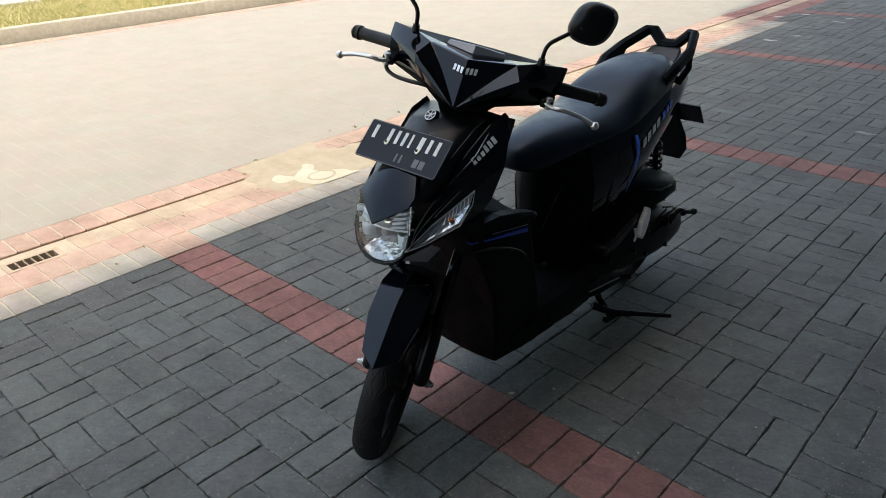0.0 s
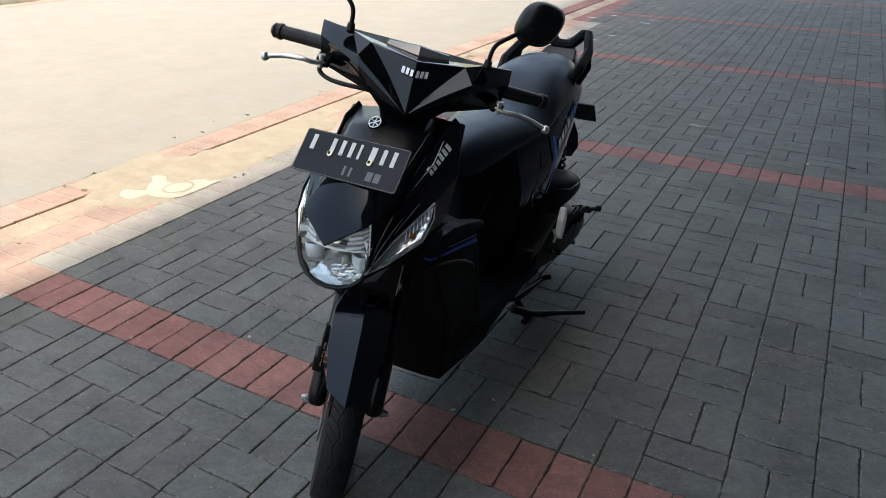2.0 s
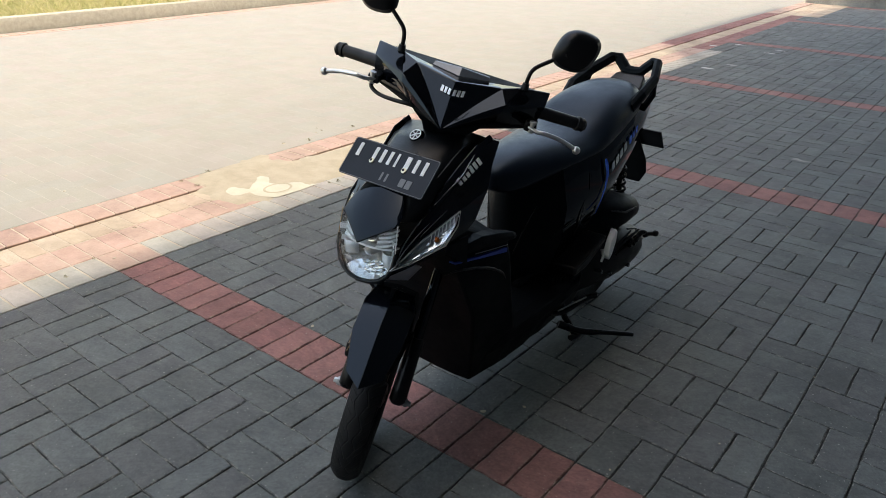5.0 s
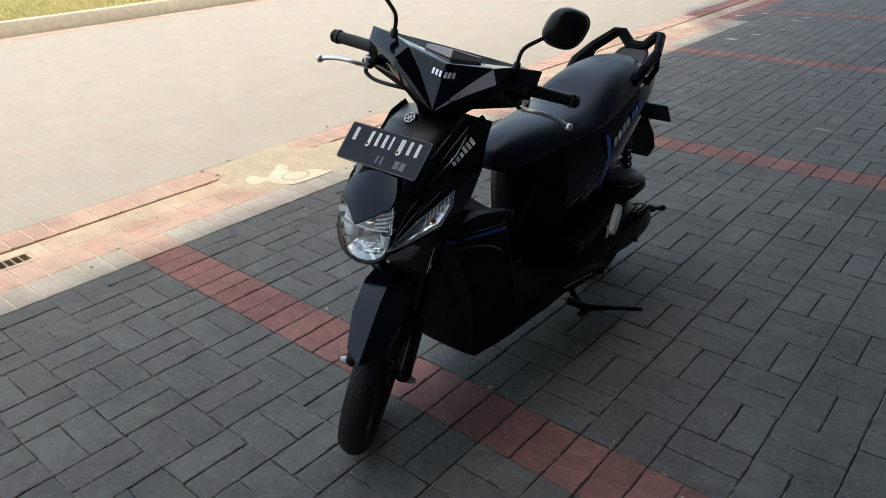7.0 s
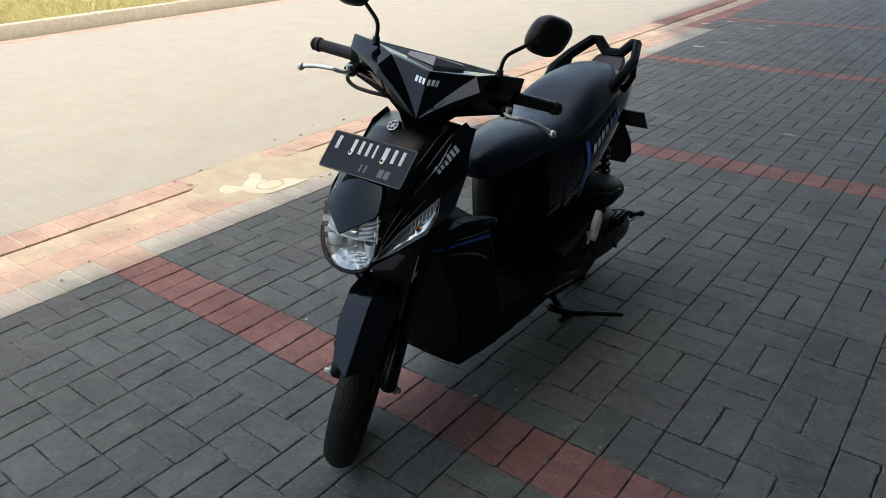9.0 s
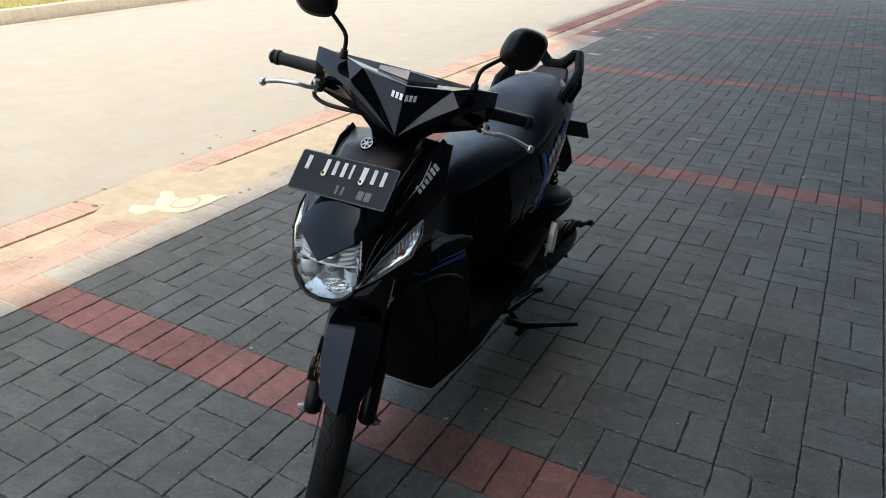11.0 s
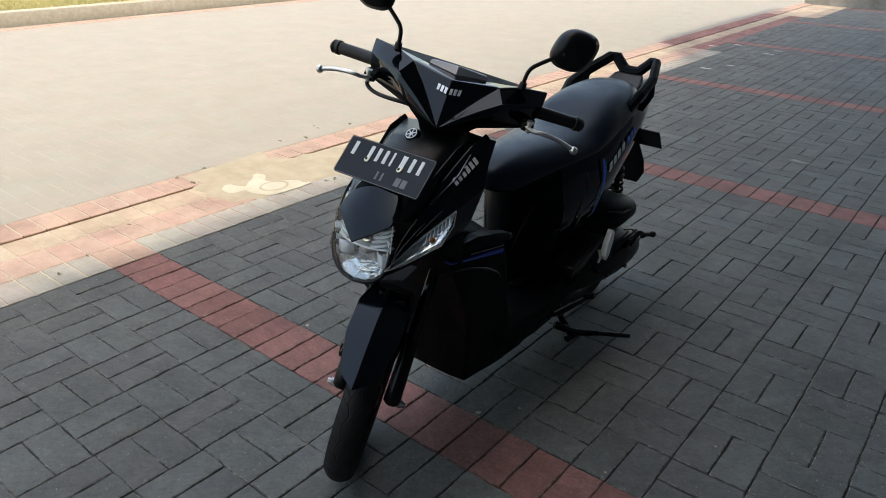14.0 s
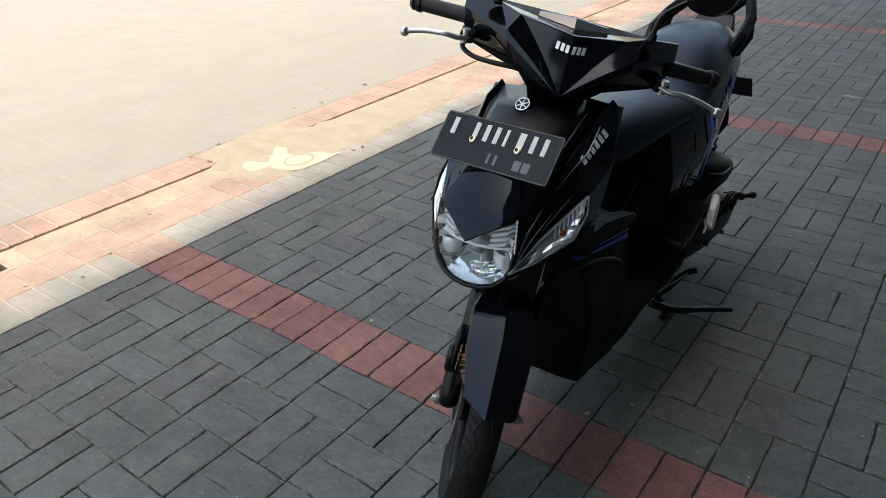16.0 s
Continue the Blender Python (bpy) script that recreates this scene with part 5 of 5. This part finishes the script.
rings(bm, [[(w + 0.10 * (0.46 - z), y, z) for y, z in leaf] for w in (0.203, 0.226)])
footrest = fixed("passenger_footrest", bm, M_CAST, "folded bare aluminium passenger footrest", bevel=0.004)
bm = bmesh.new()
tube(bm, [(0.205, 0.786, 0.392), (0.216, 0.778, 0.372), (0.214, 0.770, 0.352)], [0.007, 0.006, 0.004], 8)
fixed("footrest_pin", bm, M_ALU, "", footrest, smooth=50)
bm = bmesh.new()
rings(bm, [[(0.12, y, z - t), (0.205, y, z - t), (0.210, y, z + t), (0.12, y, z + t)] for y, z, t in ((0.60, 0.372, 0.016), (0.68, 0.384, 0.024), (0.76, 0.412, 0.020), (0.80, 0.430, 0.012))])
fixed("footrest_bracket", bm, M_ENGINE, "", bevel=0.008)
shock = new("rear_shock")
shock.parent = scooter
bm = bmesh.new()
tube(bm, [(0.095, 1.13, 0.30), (0.095, 1.085, 0.62)], 0.011, 10)
fixed("damper", bm, M_STEEL, "", shock, smooth=50)
bm = bmesh.new()
coil = [(0.095 + 0.024 * math.cos(k * 0.5), 1.122 - 0.0004 * k + 0.024 * math.sin(k * 0.5), 0.36 + 0.0022 * k) for k in range(105)]
tube(bm, coil, 0.0055, 6)
fixed("spring", bm, M_STEEL, "black coil spring", shock, smooth=60)
bm = bmesh.new()
tube(bm, smooth_path([(-0.12, 0.75, 0.25), (-0.14, 0.95, 0.24), (-0.15, 1.1, 0.30), (-0.15, 1.36, 0.40)], 4), 0.045, 14)
fixed("silencer", bm, M_ENGINE, "black silencer", smooth=50)
bm = bmesh.new()
rings(bm, [[(-w, y, z0), (w, y, z0), (w, y, z1), (-w, y, z1)] for y, z0, z1, w in ((0.48, 0.2, 0.33, 0.07), (0.62, 0.17, 0.40, 0.10), (0.80, 0.17, 0.42, 0.10), (0.95, 0.2, 0.45, 0.08))])
fixed("engine_block", bm, M_ENGINE, "black engine block", bevel=0.015)
stand = new("centre_stand")
stand.parent = scooter
for s in (1, -1):
    bm = bmesh.new()
    tube(bm, [(s * 0.075, 0.74, 0.20), (s * 0.105, 0.76, 0.10), (s * 0.135, 0.80, 0.018)], [0.012, 0.012, 0.014], 8)
    fixed("stand_leg", bm, M_STEEL, "", stand, smooth=50)
    bm = bmesh.new()
    tube(bm, [(s * 0.135, 0.77, 0.012), (s * 0.140, 0.84, 0.012)], 0.012, 8)
    fixed("stand_foot", bm, M_STEEL, "", stand, smooth=50)
bm = bmesh.new()
tube(bm, smooth_path([(0.105, 0.720, 0.085), (0.170, 0.770, 0.058), (0.235, 0.838, 0.046), (0.312, 0.912, 0.034)], 4), [0.015] * 3 + [0.012] * 4 + [0.009] * 5 + [0.008], 8)
fixed("stand_lever", bm, M_STEEL, "black lever of the centre stand", stand, smooth=50)
# hidden block, added to keep light from passing beneath the floor
bm = bmesh.new()
rings(bm, [[(-w, y, z0), (w, y, z0), (w * 1.5, y, 0.21), (-w * 1.5, y, 0.21)] for y, z0, w in ((0.24, 0.135, 0.040), (0.34, 0.092, 0.075), (0.62, 0.085, 0.085), (0.86, 0.090, 0.075), (1.00, 0.130, 0.050))])
fixed("sump", bm, M_ENGINE, "unseen black block added under the floor to stop light", bevel=0.012)
side_stand = new("side_stand")
side_stand.parent = scooter
bm = bmesh.new()
tube(bm, smooth_path([(0.135, 0.58, 0.20), (0.165, 0.64, 0.195), (0.190, 0.74, 0.215), (0.215, 0.77, 0.222)], 4), 0.009, 8)
fixed("stand_bar", bm, M_STEEL, "black folded side stand", side_stand, smooth=50)
bm = bmesh.new()
tube(bm, [(0.160, 0.60, 0.212), (0.205, 0.71, 0.238)], 0.003, 6)
fixed("stand_spring", bm, M_ALU, "", side_stand)

# ---- handlebar, turned with the fork
COWL = dict(t=(0, 0.030, 0.946), a=(0, 0.100, 1.052), b=(0.113, 0.158, 1.052), c=(0.160, 0.196, 1.058), m=(0.134, 0.101, 1.031), w=(0.233, 0.205, 1.026), n=(0.128, 0.090, 1.012), d=(0.235, 0.236, 1.055), e=(0.227, 0.210, 0.990),
            f=(0.206, 0.178, 0.970), g=(0.118, 0.110, 0.976), j=(0, 0.130, 1.055), k=(0.09, 0.182, 1.052), l=(0.205, 0.252, 1.048))
face_n = (Vector(COWL["m"]) - Vector(COWL["t"])).cross(Vector(COWL["b"]) - Vector(COWL["t"])).normalized()
for k in range(1, 6):
    for edge_key, end in (("p", "b"), ("q", "m")):
        COWL[edge_key + str(k)] = tuple(Vector(COWL["t"]).lerp(Vector(COWL[end]), k / 6) + face_n * (0.0055 * math.sin(math.pi * k / 6)))
cowl = steered("handlebar_cowl", quilt(COWL, ("a t p1 p2 p3 p4 p5 b", "t q1 p1", "q1 q2 p2 p1", "q2 q3 p3 p2", "q3 q4 p4 p3", "q4 q5 p5 p4", "q5 m b p5", "m c b", "m w d c", "t n m q5 q4 q3 q2 q1", "n w m", "t g n", "g f e w n", "a b k j", "b c l k", "c d l")), M_GLOSS, "faceted gloss black handlebar cowl", smooth=12, solid=0.005, bevel=0.0020)
BACK = dict(j=(0, 0.133, 1.050), k=(0.09, 0.185, 1.047), l=(0.205, 0.255, 1.045), m=(0.220, 0.255, 1.005), n=(0.180, 0.250, 0.975), o=(0, 0.240, 0.960), p=(0, 0.250, 1.046), f=(0.204, 0.178, 0.968), g=(0.116, 0.113, 0.973), t=(0, 0.042, 0.948), d=(0.232, 0.240, 1.051), e=(0.224, 0.212, 0.990))
steered("cowl_back", quilt(BACK, ("j k p", "k l p", "l m n o p", "n f g t o", "d l m e", "e m n f")), M_MATTE, "matt black rear half of the handlebar cowl", solid=0.004, bevel=0.003)
bm = bmesh.new()
rings(bm, [[(-w, y0, z), (w, y0, z), (w * 0.9, 0.215, z - 0.01), (-w * 0.9, 0.215, z - 0.01)] for z, w, y0 in ((0.970, 0.105, 0.092), (0.948, 0.085, 0.098), (0.918, 0.062, 0.120), (0.880, 0.050, 0.140))])
steered("steering_neck", bm, M_MATTE, "black shroud round the steering neck", bevel=0.006)
inst = new("instrument_panel")
inst.parent = scooter
bm = bmesh.new()
rings(bm, [[(-w, y0 + 0.030, z - 0.010), (0, y0, z + 0.002), (w, y0 + 0.030, z - 0.010), (w * 0.9, 0.245, z - 0.036), (0, 0.245, z - 0.026), (-w * 0.9, 0.245, z - 0.036)] for w, y0, z in ((0.084, 0.142, 1.046), (0.074, 0.166, 1.068), (0.070, 0.171, 1.0685))])
steered("instrument_case", bm, M_HOOD, "smoke-grey instrument hood", inst, bevel=0.0015)
bm = bmesh.new()
rings(bm, [[(-w, 0.204, z - 0.014), (0, 0.178, z - 0.003), (w, 0.204, z - 0.014), (w * 0.9, 0.240, z - 0.032), (0, 0.240, z - 0.022), (-w * 0.9, 0.240, z - 0.032)] for w, z in ((0.062, 1.0705), (0.060, 1.0725))])
steered("instrument_glass", bm, M_GLOSS, "", inst)
for s in (1, -1):
    fold = Vector((0.113, s * 0.054, s * 0.001)).normalized()
    start = Vector((0, 0.0745, 1.0225)) + fold * (0.002 if s > 0 else -0.034)
    wordmark(start, fold, (0, 0.064, 0.107), 3, 0.033, 0.0155, 0.001, M_SILVER, steered, "row of silver bars in place of a maker's name", lift=0.001)

bar = new("handlebar")
bar.parent = scooter
for s in (1, -1):
    def bx(x, y, z):
        return (s * x, y, z)

    bm = bmesh.new()
    tube(bm, [bx(0.215, 0.215, 1.005), bx(0.225, 0.218, 1.004), bx(0.325, 0.252, 0.994), bx(0.327, 0.2525, 0.994), bx(0.335, 0.255, 0.993), bx(0.337, 0.256, 0.993), bx(0.345, 0.258, 0.992), bx(0.352, 0.260, 0.992)],
         [0.019, 0.017, 0.016, 0.0195, 0.0195, 0.0165, 0.0185, 0.012], 16)
    steered("grip", bm, M_GRIP, "ribbed black rubber grip", bar, smooth=40)
    bm = bmesh.new()
    tube(bm, [bx(0.195, 0.205, 1.006), bx(0.218, 0.214, 1.004)], 0.026, 16)
    steered("switch_housing", bm, M_MATTE, "", bar, bevel=0.003)
    bm = bmesh.new()
    path = smooth_path([bx(0.205, 0.142, 0.985), bx(0.230, 0.132, 0.980), bx(0.255, 0.130, 0.982), bx(0.295, 0.140, 0.975), bx(0.330, 0.142, 0.965), bx(0.341, 0.142, 0.961)], 4)
    r = [0.007] * len(path)
    r[-3:] = [0.006, 0.010, 0.006]
    tube(bm, path, r, 10, 0.8)
    lever = steered("brake_lever", bm, M_ALU, "bare aluminium ball-ended brake lever", bar, smooth=60)
    bm = bmesh.new()
    bmesh.ops.create_uvsphere(bm, u_segments=12, v_segments=8, radius=0.0105, matrix=Matrix.Translation(bx(0.341, 0.142, 0.961)))
    steered("lever_ball", bm, M_ALU, "", lever, smooth=60)
    bm = bmesh.new()
    tube(bm, [bx(0.214, 0.142, 0.970), bx(0.214, 0.142, 1.000)], 0.009, 8)
    steered("pivot_bolt", bm, M_ALU, "", lever, smooth=50)
    bm = bmesh.new()
    block(bm, (min(s * 0.195, s * 0.226), 0.135, 0.972), (max(s * 0.195, s * 0.226), 0.185, 0.994))
    steered("lever_bracket", bm, M_ENGINE, "", lever, bevel=0.004)
    low = 0.0 if s < 0 else 0.030
    bm = bmesh.new()
    tube(bm, smooth_path([bx(0.216, 0.160, 0.975), bx(0.214, 0.150 + low, 0.957 + low), bx(0.188, 0.135 + low, 0.949 + low), bx(0.145, 0.118 + low, 0.952 + low), bx(0.090, 0.112 + low, 0.955 + low), bx(0.045, 0.150, 0.930)], 5), 0.0055, 8)
    steered("cable", bm, M_GRIP, "black brake cable", bar, smooth=60)
    # mirror
    mirror = new("mirror")
    mirror.parent = scooter
    bm = bmesh.new()
    tube(bm, [bx(0.167, 0.200, 1.055), bx(0.167, 0.200, 1.072)], [0.011, 0.009], 10)
    steered("mirror_boot", bm, M_GRIP, "", mirror, smooth=50)
    bm = bmesh.new()
    tube(bm, smooth_path([bx(0.167, 0.200, 1.065), bx(0.168, 0.201, 1.092), bx(0.173, 0.204, 1.108), bx(0.186, 0.209, 1.122), bx(0.232, 0.222, 1.158)], 4), 0.0055, 10)
    steered("mirror_stem", bm, M_STEEL, "", mirror, smooth=60)
    mc = Vector(bx(0.262, 0.228, 1.178))
    fwd = Vector((s * 0.10, -1.0, 0.08)).normalized()
    rt = Vector((s * 1.0, 0.12, 0.10)).normalized()
    upv = rt.cross(fwd).normalized() * (1 if s < 0 else -1)
    upv = upv if upv.z > 0 else -upv
    bm = bmesh.new()
    rows = []
    for q, d in ((0.20, 0.034), (0.55, 0.030), (0.86, 0.018), (1.0, 0.0), (0.97, -0.008), (0.90, -0.010)):
        row = []
        for k in range(40):
            a = 2 * math.pi * k / 40
            e = 0.76
            cx = math.copysign(abs(math.cos(a)) ** e, math.cos(a))
            cy = math.copysign(abs(math.sin(a)) ** e, math.sin(a))
            cx, cy = cx * 0.94 + cy * 0.34, cy * 0.94 - cx * 0.20      # a leaning, rounded diamond
            crest = (1 - q) * 0.016
            row.append(mc + rt * (q * 0.056 * cx - crest) + upv * (q * 0.053 * cy + crest) + fwd * d)
        rows.append(row)
    rings(bm, rows)
    steered("mirror_shell", bm, M_MIRROR, "rounded black mirror housing", mirror, smooth=32)
    bm = bmesh.new()
    tube(bm, [mc - rt * 0.050 - upv * 0.016 + fwd * 0.006, mc - rt * 0.038 - upv * 0.012 + fwd * 0.014, mc - rt * 0.022 - upv * 0.006 + fwd * 0.026], [0.008, 0.012, 0.009], 10)
    steered("mirror_joint", bm, M_GRIP, "", mirror, smooth=50)
    bm = bmesh.new()
    bm.faces.new([bm.verts.new(v + fwd * (-0.0012)) for v in rows[-1]])
    steered("mirror_glass", bm, M_CHROME, "", mirror)

# ---- front number plate, its characters as plain bars
plate = new("number_plate")
plate.parent = scooter
PC = Vector((-0.0130, -0.0460, 0.8455))
px, py = Vector((1.0, 0.028, -0.032)).normalized(), Vector((0.04, 0.70, 0.715))
py = (py - px * py.dot(px)).normalized()
pn = px.cross(py).normalized()


def on_plate(u, v, w=0.0):
    return PC + px * u + py * v + pn * w


bm = bmesh.new()
corners = ((-1, -1, 180), (1, -1, 270), (1, 1, 0), (-1, 1, 90))
outline = [on_plate(sx * 0.1305 + 0.007 * math.cos(radians(a + q)), sy * 0.0465 + 0.007 * math.sin(radians(a + q))) for sx, sy, a in corners for q in (0, 30, 60, 90)]
rings(bm, [[p + pn * d for p in outline] for d in (-0.001, 0.001)])
fixed("plate_sheet", bm, M_PLATE, "black pressed metal plate", plate)
bm = bmesh.new()
rim = [on_plate(sx * 0.1300 + 0.0055 * math.cos(radians(a + q)), sy * 0.0460 + 0.0055 * math.sin(radians(a + q)), 0.001) for sx, sy, a in corners for q in (0, 30, 60, 90)]
tube(bm, rim + rim[:1], 0.0010, 6)
fixed("plate_rim", bm, M_FADED, "thin grey painted rim", plate)
for u, wd in ((-0.108, 0.022), (-0.055, 0.021), (-0.030, 0.020), (-0.006, 0.020), (0.016, 0.013), (0.050, 0.028), (0.078, 0.020), (0.104, 0.020)):
    bm = bmesh.new()
    wd *= 0.5
    q = [on_plate(u - wd / 2, 0.004), on_plate(u + wd / 2, 0.004), on_plate(u + wd / 2, 0.041), on_plate(u - wd / 2, 0.041)]
    rings(bm, [[p + pn * d for p in q] for d in (0.001, 0.0022)])
    fixed("plate_bar", bm, M_WHITE, "white bar in place of a character", plate)
for u, wd in ((-0.004, 0.006), (0.012, 0.006), (0.062, 0.016), (0.082, 0.016)):
    bm = bmesh.new()
    q = [on_plate(u - wd / 2, -0.040), on_plate(u + wd / 2, -0.040), on_plate(u + wd / 2, -0.018), on_plate(u - wd / 2, -0.018)]
    rings(bm, [[p + pn * d for p in q] for d in (0.001, 0.0018)])
    fixed("plate_bar", bm, M_FADED, "faded grey bar in place of a character", plate)
for u in (-0.056, 0.050):
    bm = bmesh.new()
    tube(bm, [on_plate(u, 0.002, 0.0), on_plate(u, 0.002, 0.004), on_plate(u, 0.002, 0.0045)], [0.0068, 0.0068, 0.0050], 14)
    bolt = fixed("plate_bolt", bm, M_BRASS, "zinc bolt", plate, smooth=40)
    bm = bmesh.new()
    tube(bm, [on_plate(u - 0.001, 0.003, 0.004), on_plate(u - 0.001, 0.003, 0.0056)], 0.0038, 6)
    fixed("bolt_socket", bm, M_STEEL, "", bolt)
bm = bmesh.new()
rings(bm, [[on_plate(u, v, w) for u, v in ((-0.03, -0.02), (0.03, -0.02), (0.03, 0.03), (-0.03, 0.03))] for w in (-0.002, -0.03)])
fixed("plate_bracket", bm, M_STEEL, "", plate)

# ---------------------------------------------------------------- pavers, piece by piece
near, far = weave_spots()
G_MESH = [piece_mesh("paver", 2 * P, P + 0.0022, M_GREY, 0.0038, 0.0034, 0.05, k, 0.0013, M_GREY_RIM, 0.0023) for k in range(8)]
T_MESH = [piece_mesh("paver", 2 * P + 0.0022, P, M_GREY, 0.0038, 0.0034, 0.05, 10 + k, 0.0013, M_GREY_RIM, 0.0023) for k in range(8)]
R_MESH = [piece_mesh("red_paver", 2 * P + 0.0012, P, M_RED, 0.0040, 0.0036, 0.05, 20 + k, 0.0013, M_RED_RIM, 0.0024) for k in range(6)]
for x, y, z, turn, kind in near:
    ob = new("red_paver" if kind else "paver", rng.choice(R_MESH if kind else T_MESH if turn else G_MESH))
    ob.parent = paving
    ob.matrix_local = Matrix.Translation((x, y, z)) @ Matrix.Rotation(math.pi / 2 * turn + rng.gauss(0, 0.004), 4, "Z") @ Matrix.Rotation(rng.gauss(0, 0.004), 4, "X") @ Matrix.Rotation(rng.gauss(0, 0.003), 4, "Y")
far_g = [piece_mesh("far_paver", 2 * P, P + 0.0036, M_GREY_J, 0.0044, 0.0030, 0.05, 60 + k, 0.0011, M_GREY_RIM, 0.0020) for k in range(6)]
far_t = [piece_mesh("far_paver", 2 * P + 0.0036, P, M_GREY_J, 0.0044, 0.0030, 0.05, 66 + k, 0.0011, M_GREY_RIM, 0.0020) for k in range(6)]
far_r = [piece_mesh("far_red_paver", 2 * P + 0.0012, P, M_RED_J, 0.0036, 0.0030, 0.05, 80 + k, 0.0011, M_RED_RIM, 0.0020) for k in range(6)]
far = [(x, y, z, turn, 2 if kind else turn) for x, y, z, turn, kind in far]
joined_pieces("far_pavers", far, (proto(*far_g), proto(*far_t), proto(*far_r)), (M_GREY_J, M_GREY_J, M_RED_J, M_GREY_RIM, M_GREY_RIM, M_RED_RIM), paving, "dark grey woven pavers and red bands")

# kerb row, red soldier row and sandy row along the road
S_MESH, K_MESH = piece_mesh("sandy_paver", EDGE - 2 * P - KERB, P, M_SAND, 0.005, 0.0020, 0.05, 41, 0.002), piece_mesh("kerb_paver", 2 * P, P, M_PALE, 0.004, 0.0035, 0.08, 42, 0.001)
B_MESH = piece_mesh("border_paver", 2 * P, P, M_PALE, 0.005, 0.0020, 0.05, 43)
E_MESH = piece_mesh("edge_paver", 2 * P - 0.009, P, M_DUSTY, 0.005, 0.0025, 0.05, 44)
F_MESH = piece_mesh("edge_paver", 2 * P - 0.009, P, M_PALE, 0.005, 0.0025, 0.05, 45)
rest = []
for j in range(-40, 133):
    y = (j + 0.5) * P
    # shade in colour: grey and red along the shadow, sandy in the lit corner
    band, in_shadow = j % BAYS in (0, 1), 70 < j < 112
    for me, x, z, kind, host in ((F_MESH if band else E_MESH, EDGE + P - 0.0045, 0.0, 8 if j > 111 else (6 if band else 5) if in_shadow else 4 if band else 3, gutter), (B_MESH, EDGE - P, 0.0, 8 if j > 111 else 6 if in_shadow else 0, gutter), (S_MESH, (EDGE - 2 * P + KERB) / 2, -0.0005, 1, gutter), (K_MESH, KERB - P, ROAD_Z, 7 if in_shadow else 2, road)):
        if kind == 1 and j in (-6, -5, -4, -3):
            continue
        z += rng.gauss(0, 0.0003)
        if -8 <= j < 50:
            ob = new(me.name, me)
            ob.parent = host
            ob.matrix_local = Matrix.Translation((x, y, z)) @ Matrix.Rotation(rng.gauss(0, 0.006), 4, "Z") @ Matrix.Rotation(rng.gauss(0, 0.003), 4, "X")
        else:
            rest.append((x, y, z, 0, kind))
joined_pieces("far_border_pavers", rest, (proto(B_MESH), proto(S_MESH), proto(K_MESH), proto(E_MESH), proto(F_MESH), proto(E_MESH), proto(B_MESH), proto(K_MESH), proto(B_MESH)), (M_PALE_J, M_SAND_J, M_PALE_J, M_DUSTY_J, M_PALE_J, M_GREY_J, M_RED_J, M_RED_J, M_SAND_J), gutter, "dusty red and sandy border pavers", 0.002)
# herringbone over the road, half pavers where the bond meets the kerb row
ACROSS = piece_mesh("road_paver", 2 * P + 0.0022, P, M_ROAD_J, 0.0044, 0.0002)
ALONG = piece_mesh("road_paver", 2 * P, P + 0.0022, M_ROAD_J, 0.0044, 0.0002)
HALF = piece_mesh("half_paver", P + 0.0022, P, M_ROAD_J, 0.0044, 0.0002)
spots = []
for j in range(-40, 190):
    for i in range(-60, 0):
        x, y, step = KERB - 2 * P + (i + 0.5) * P, (j + 0.28) * P, (i - j + 2) % 4
        if step == 0:
            spots.append((x + P / 2, y, ROAD_Z, 0, 0) if i < -1 else (x, y, ROAD_Z, 0, 2))
        elif step == 3:
            spots.append((x, y + P / 2, ROAD_Z, 1, 1))
        elif step == 1 and i == -60:
            spots.append((x, y, ROAD_Z, 0, 2))
joined_pieces("road_pavers", spots, (proto(ACROSS), proto(ALONG), proto(HALF)), (M_ROAD_J, M_ROAD_J, M_ROAD_J), road, "pale dusty road pavers in herringbone bond", 0.0004)
# a red row at the foot of the far kerb
spots = [(-8.77 - 0.0034 * (j + 0.5) * P, (j + 0.5) * P, ROAD_Z + 0.004, 0, 0) for j in range(-40, 190)]
joined_pieces("kerb_foot_pavers", spots, (proto(K_MESH),), (M_PALE_J,), road, "dusty red pavers at the far kerb's foot")
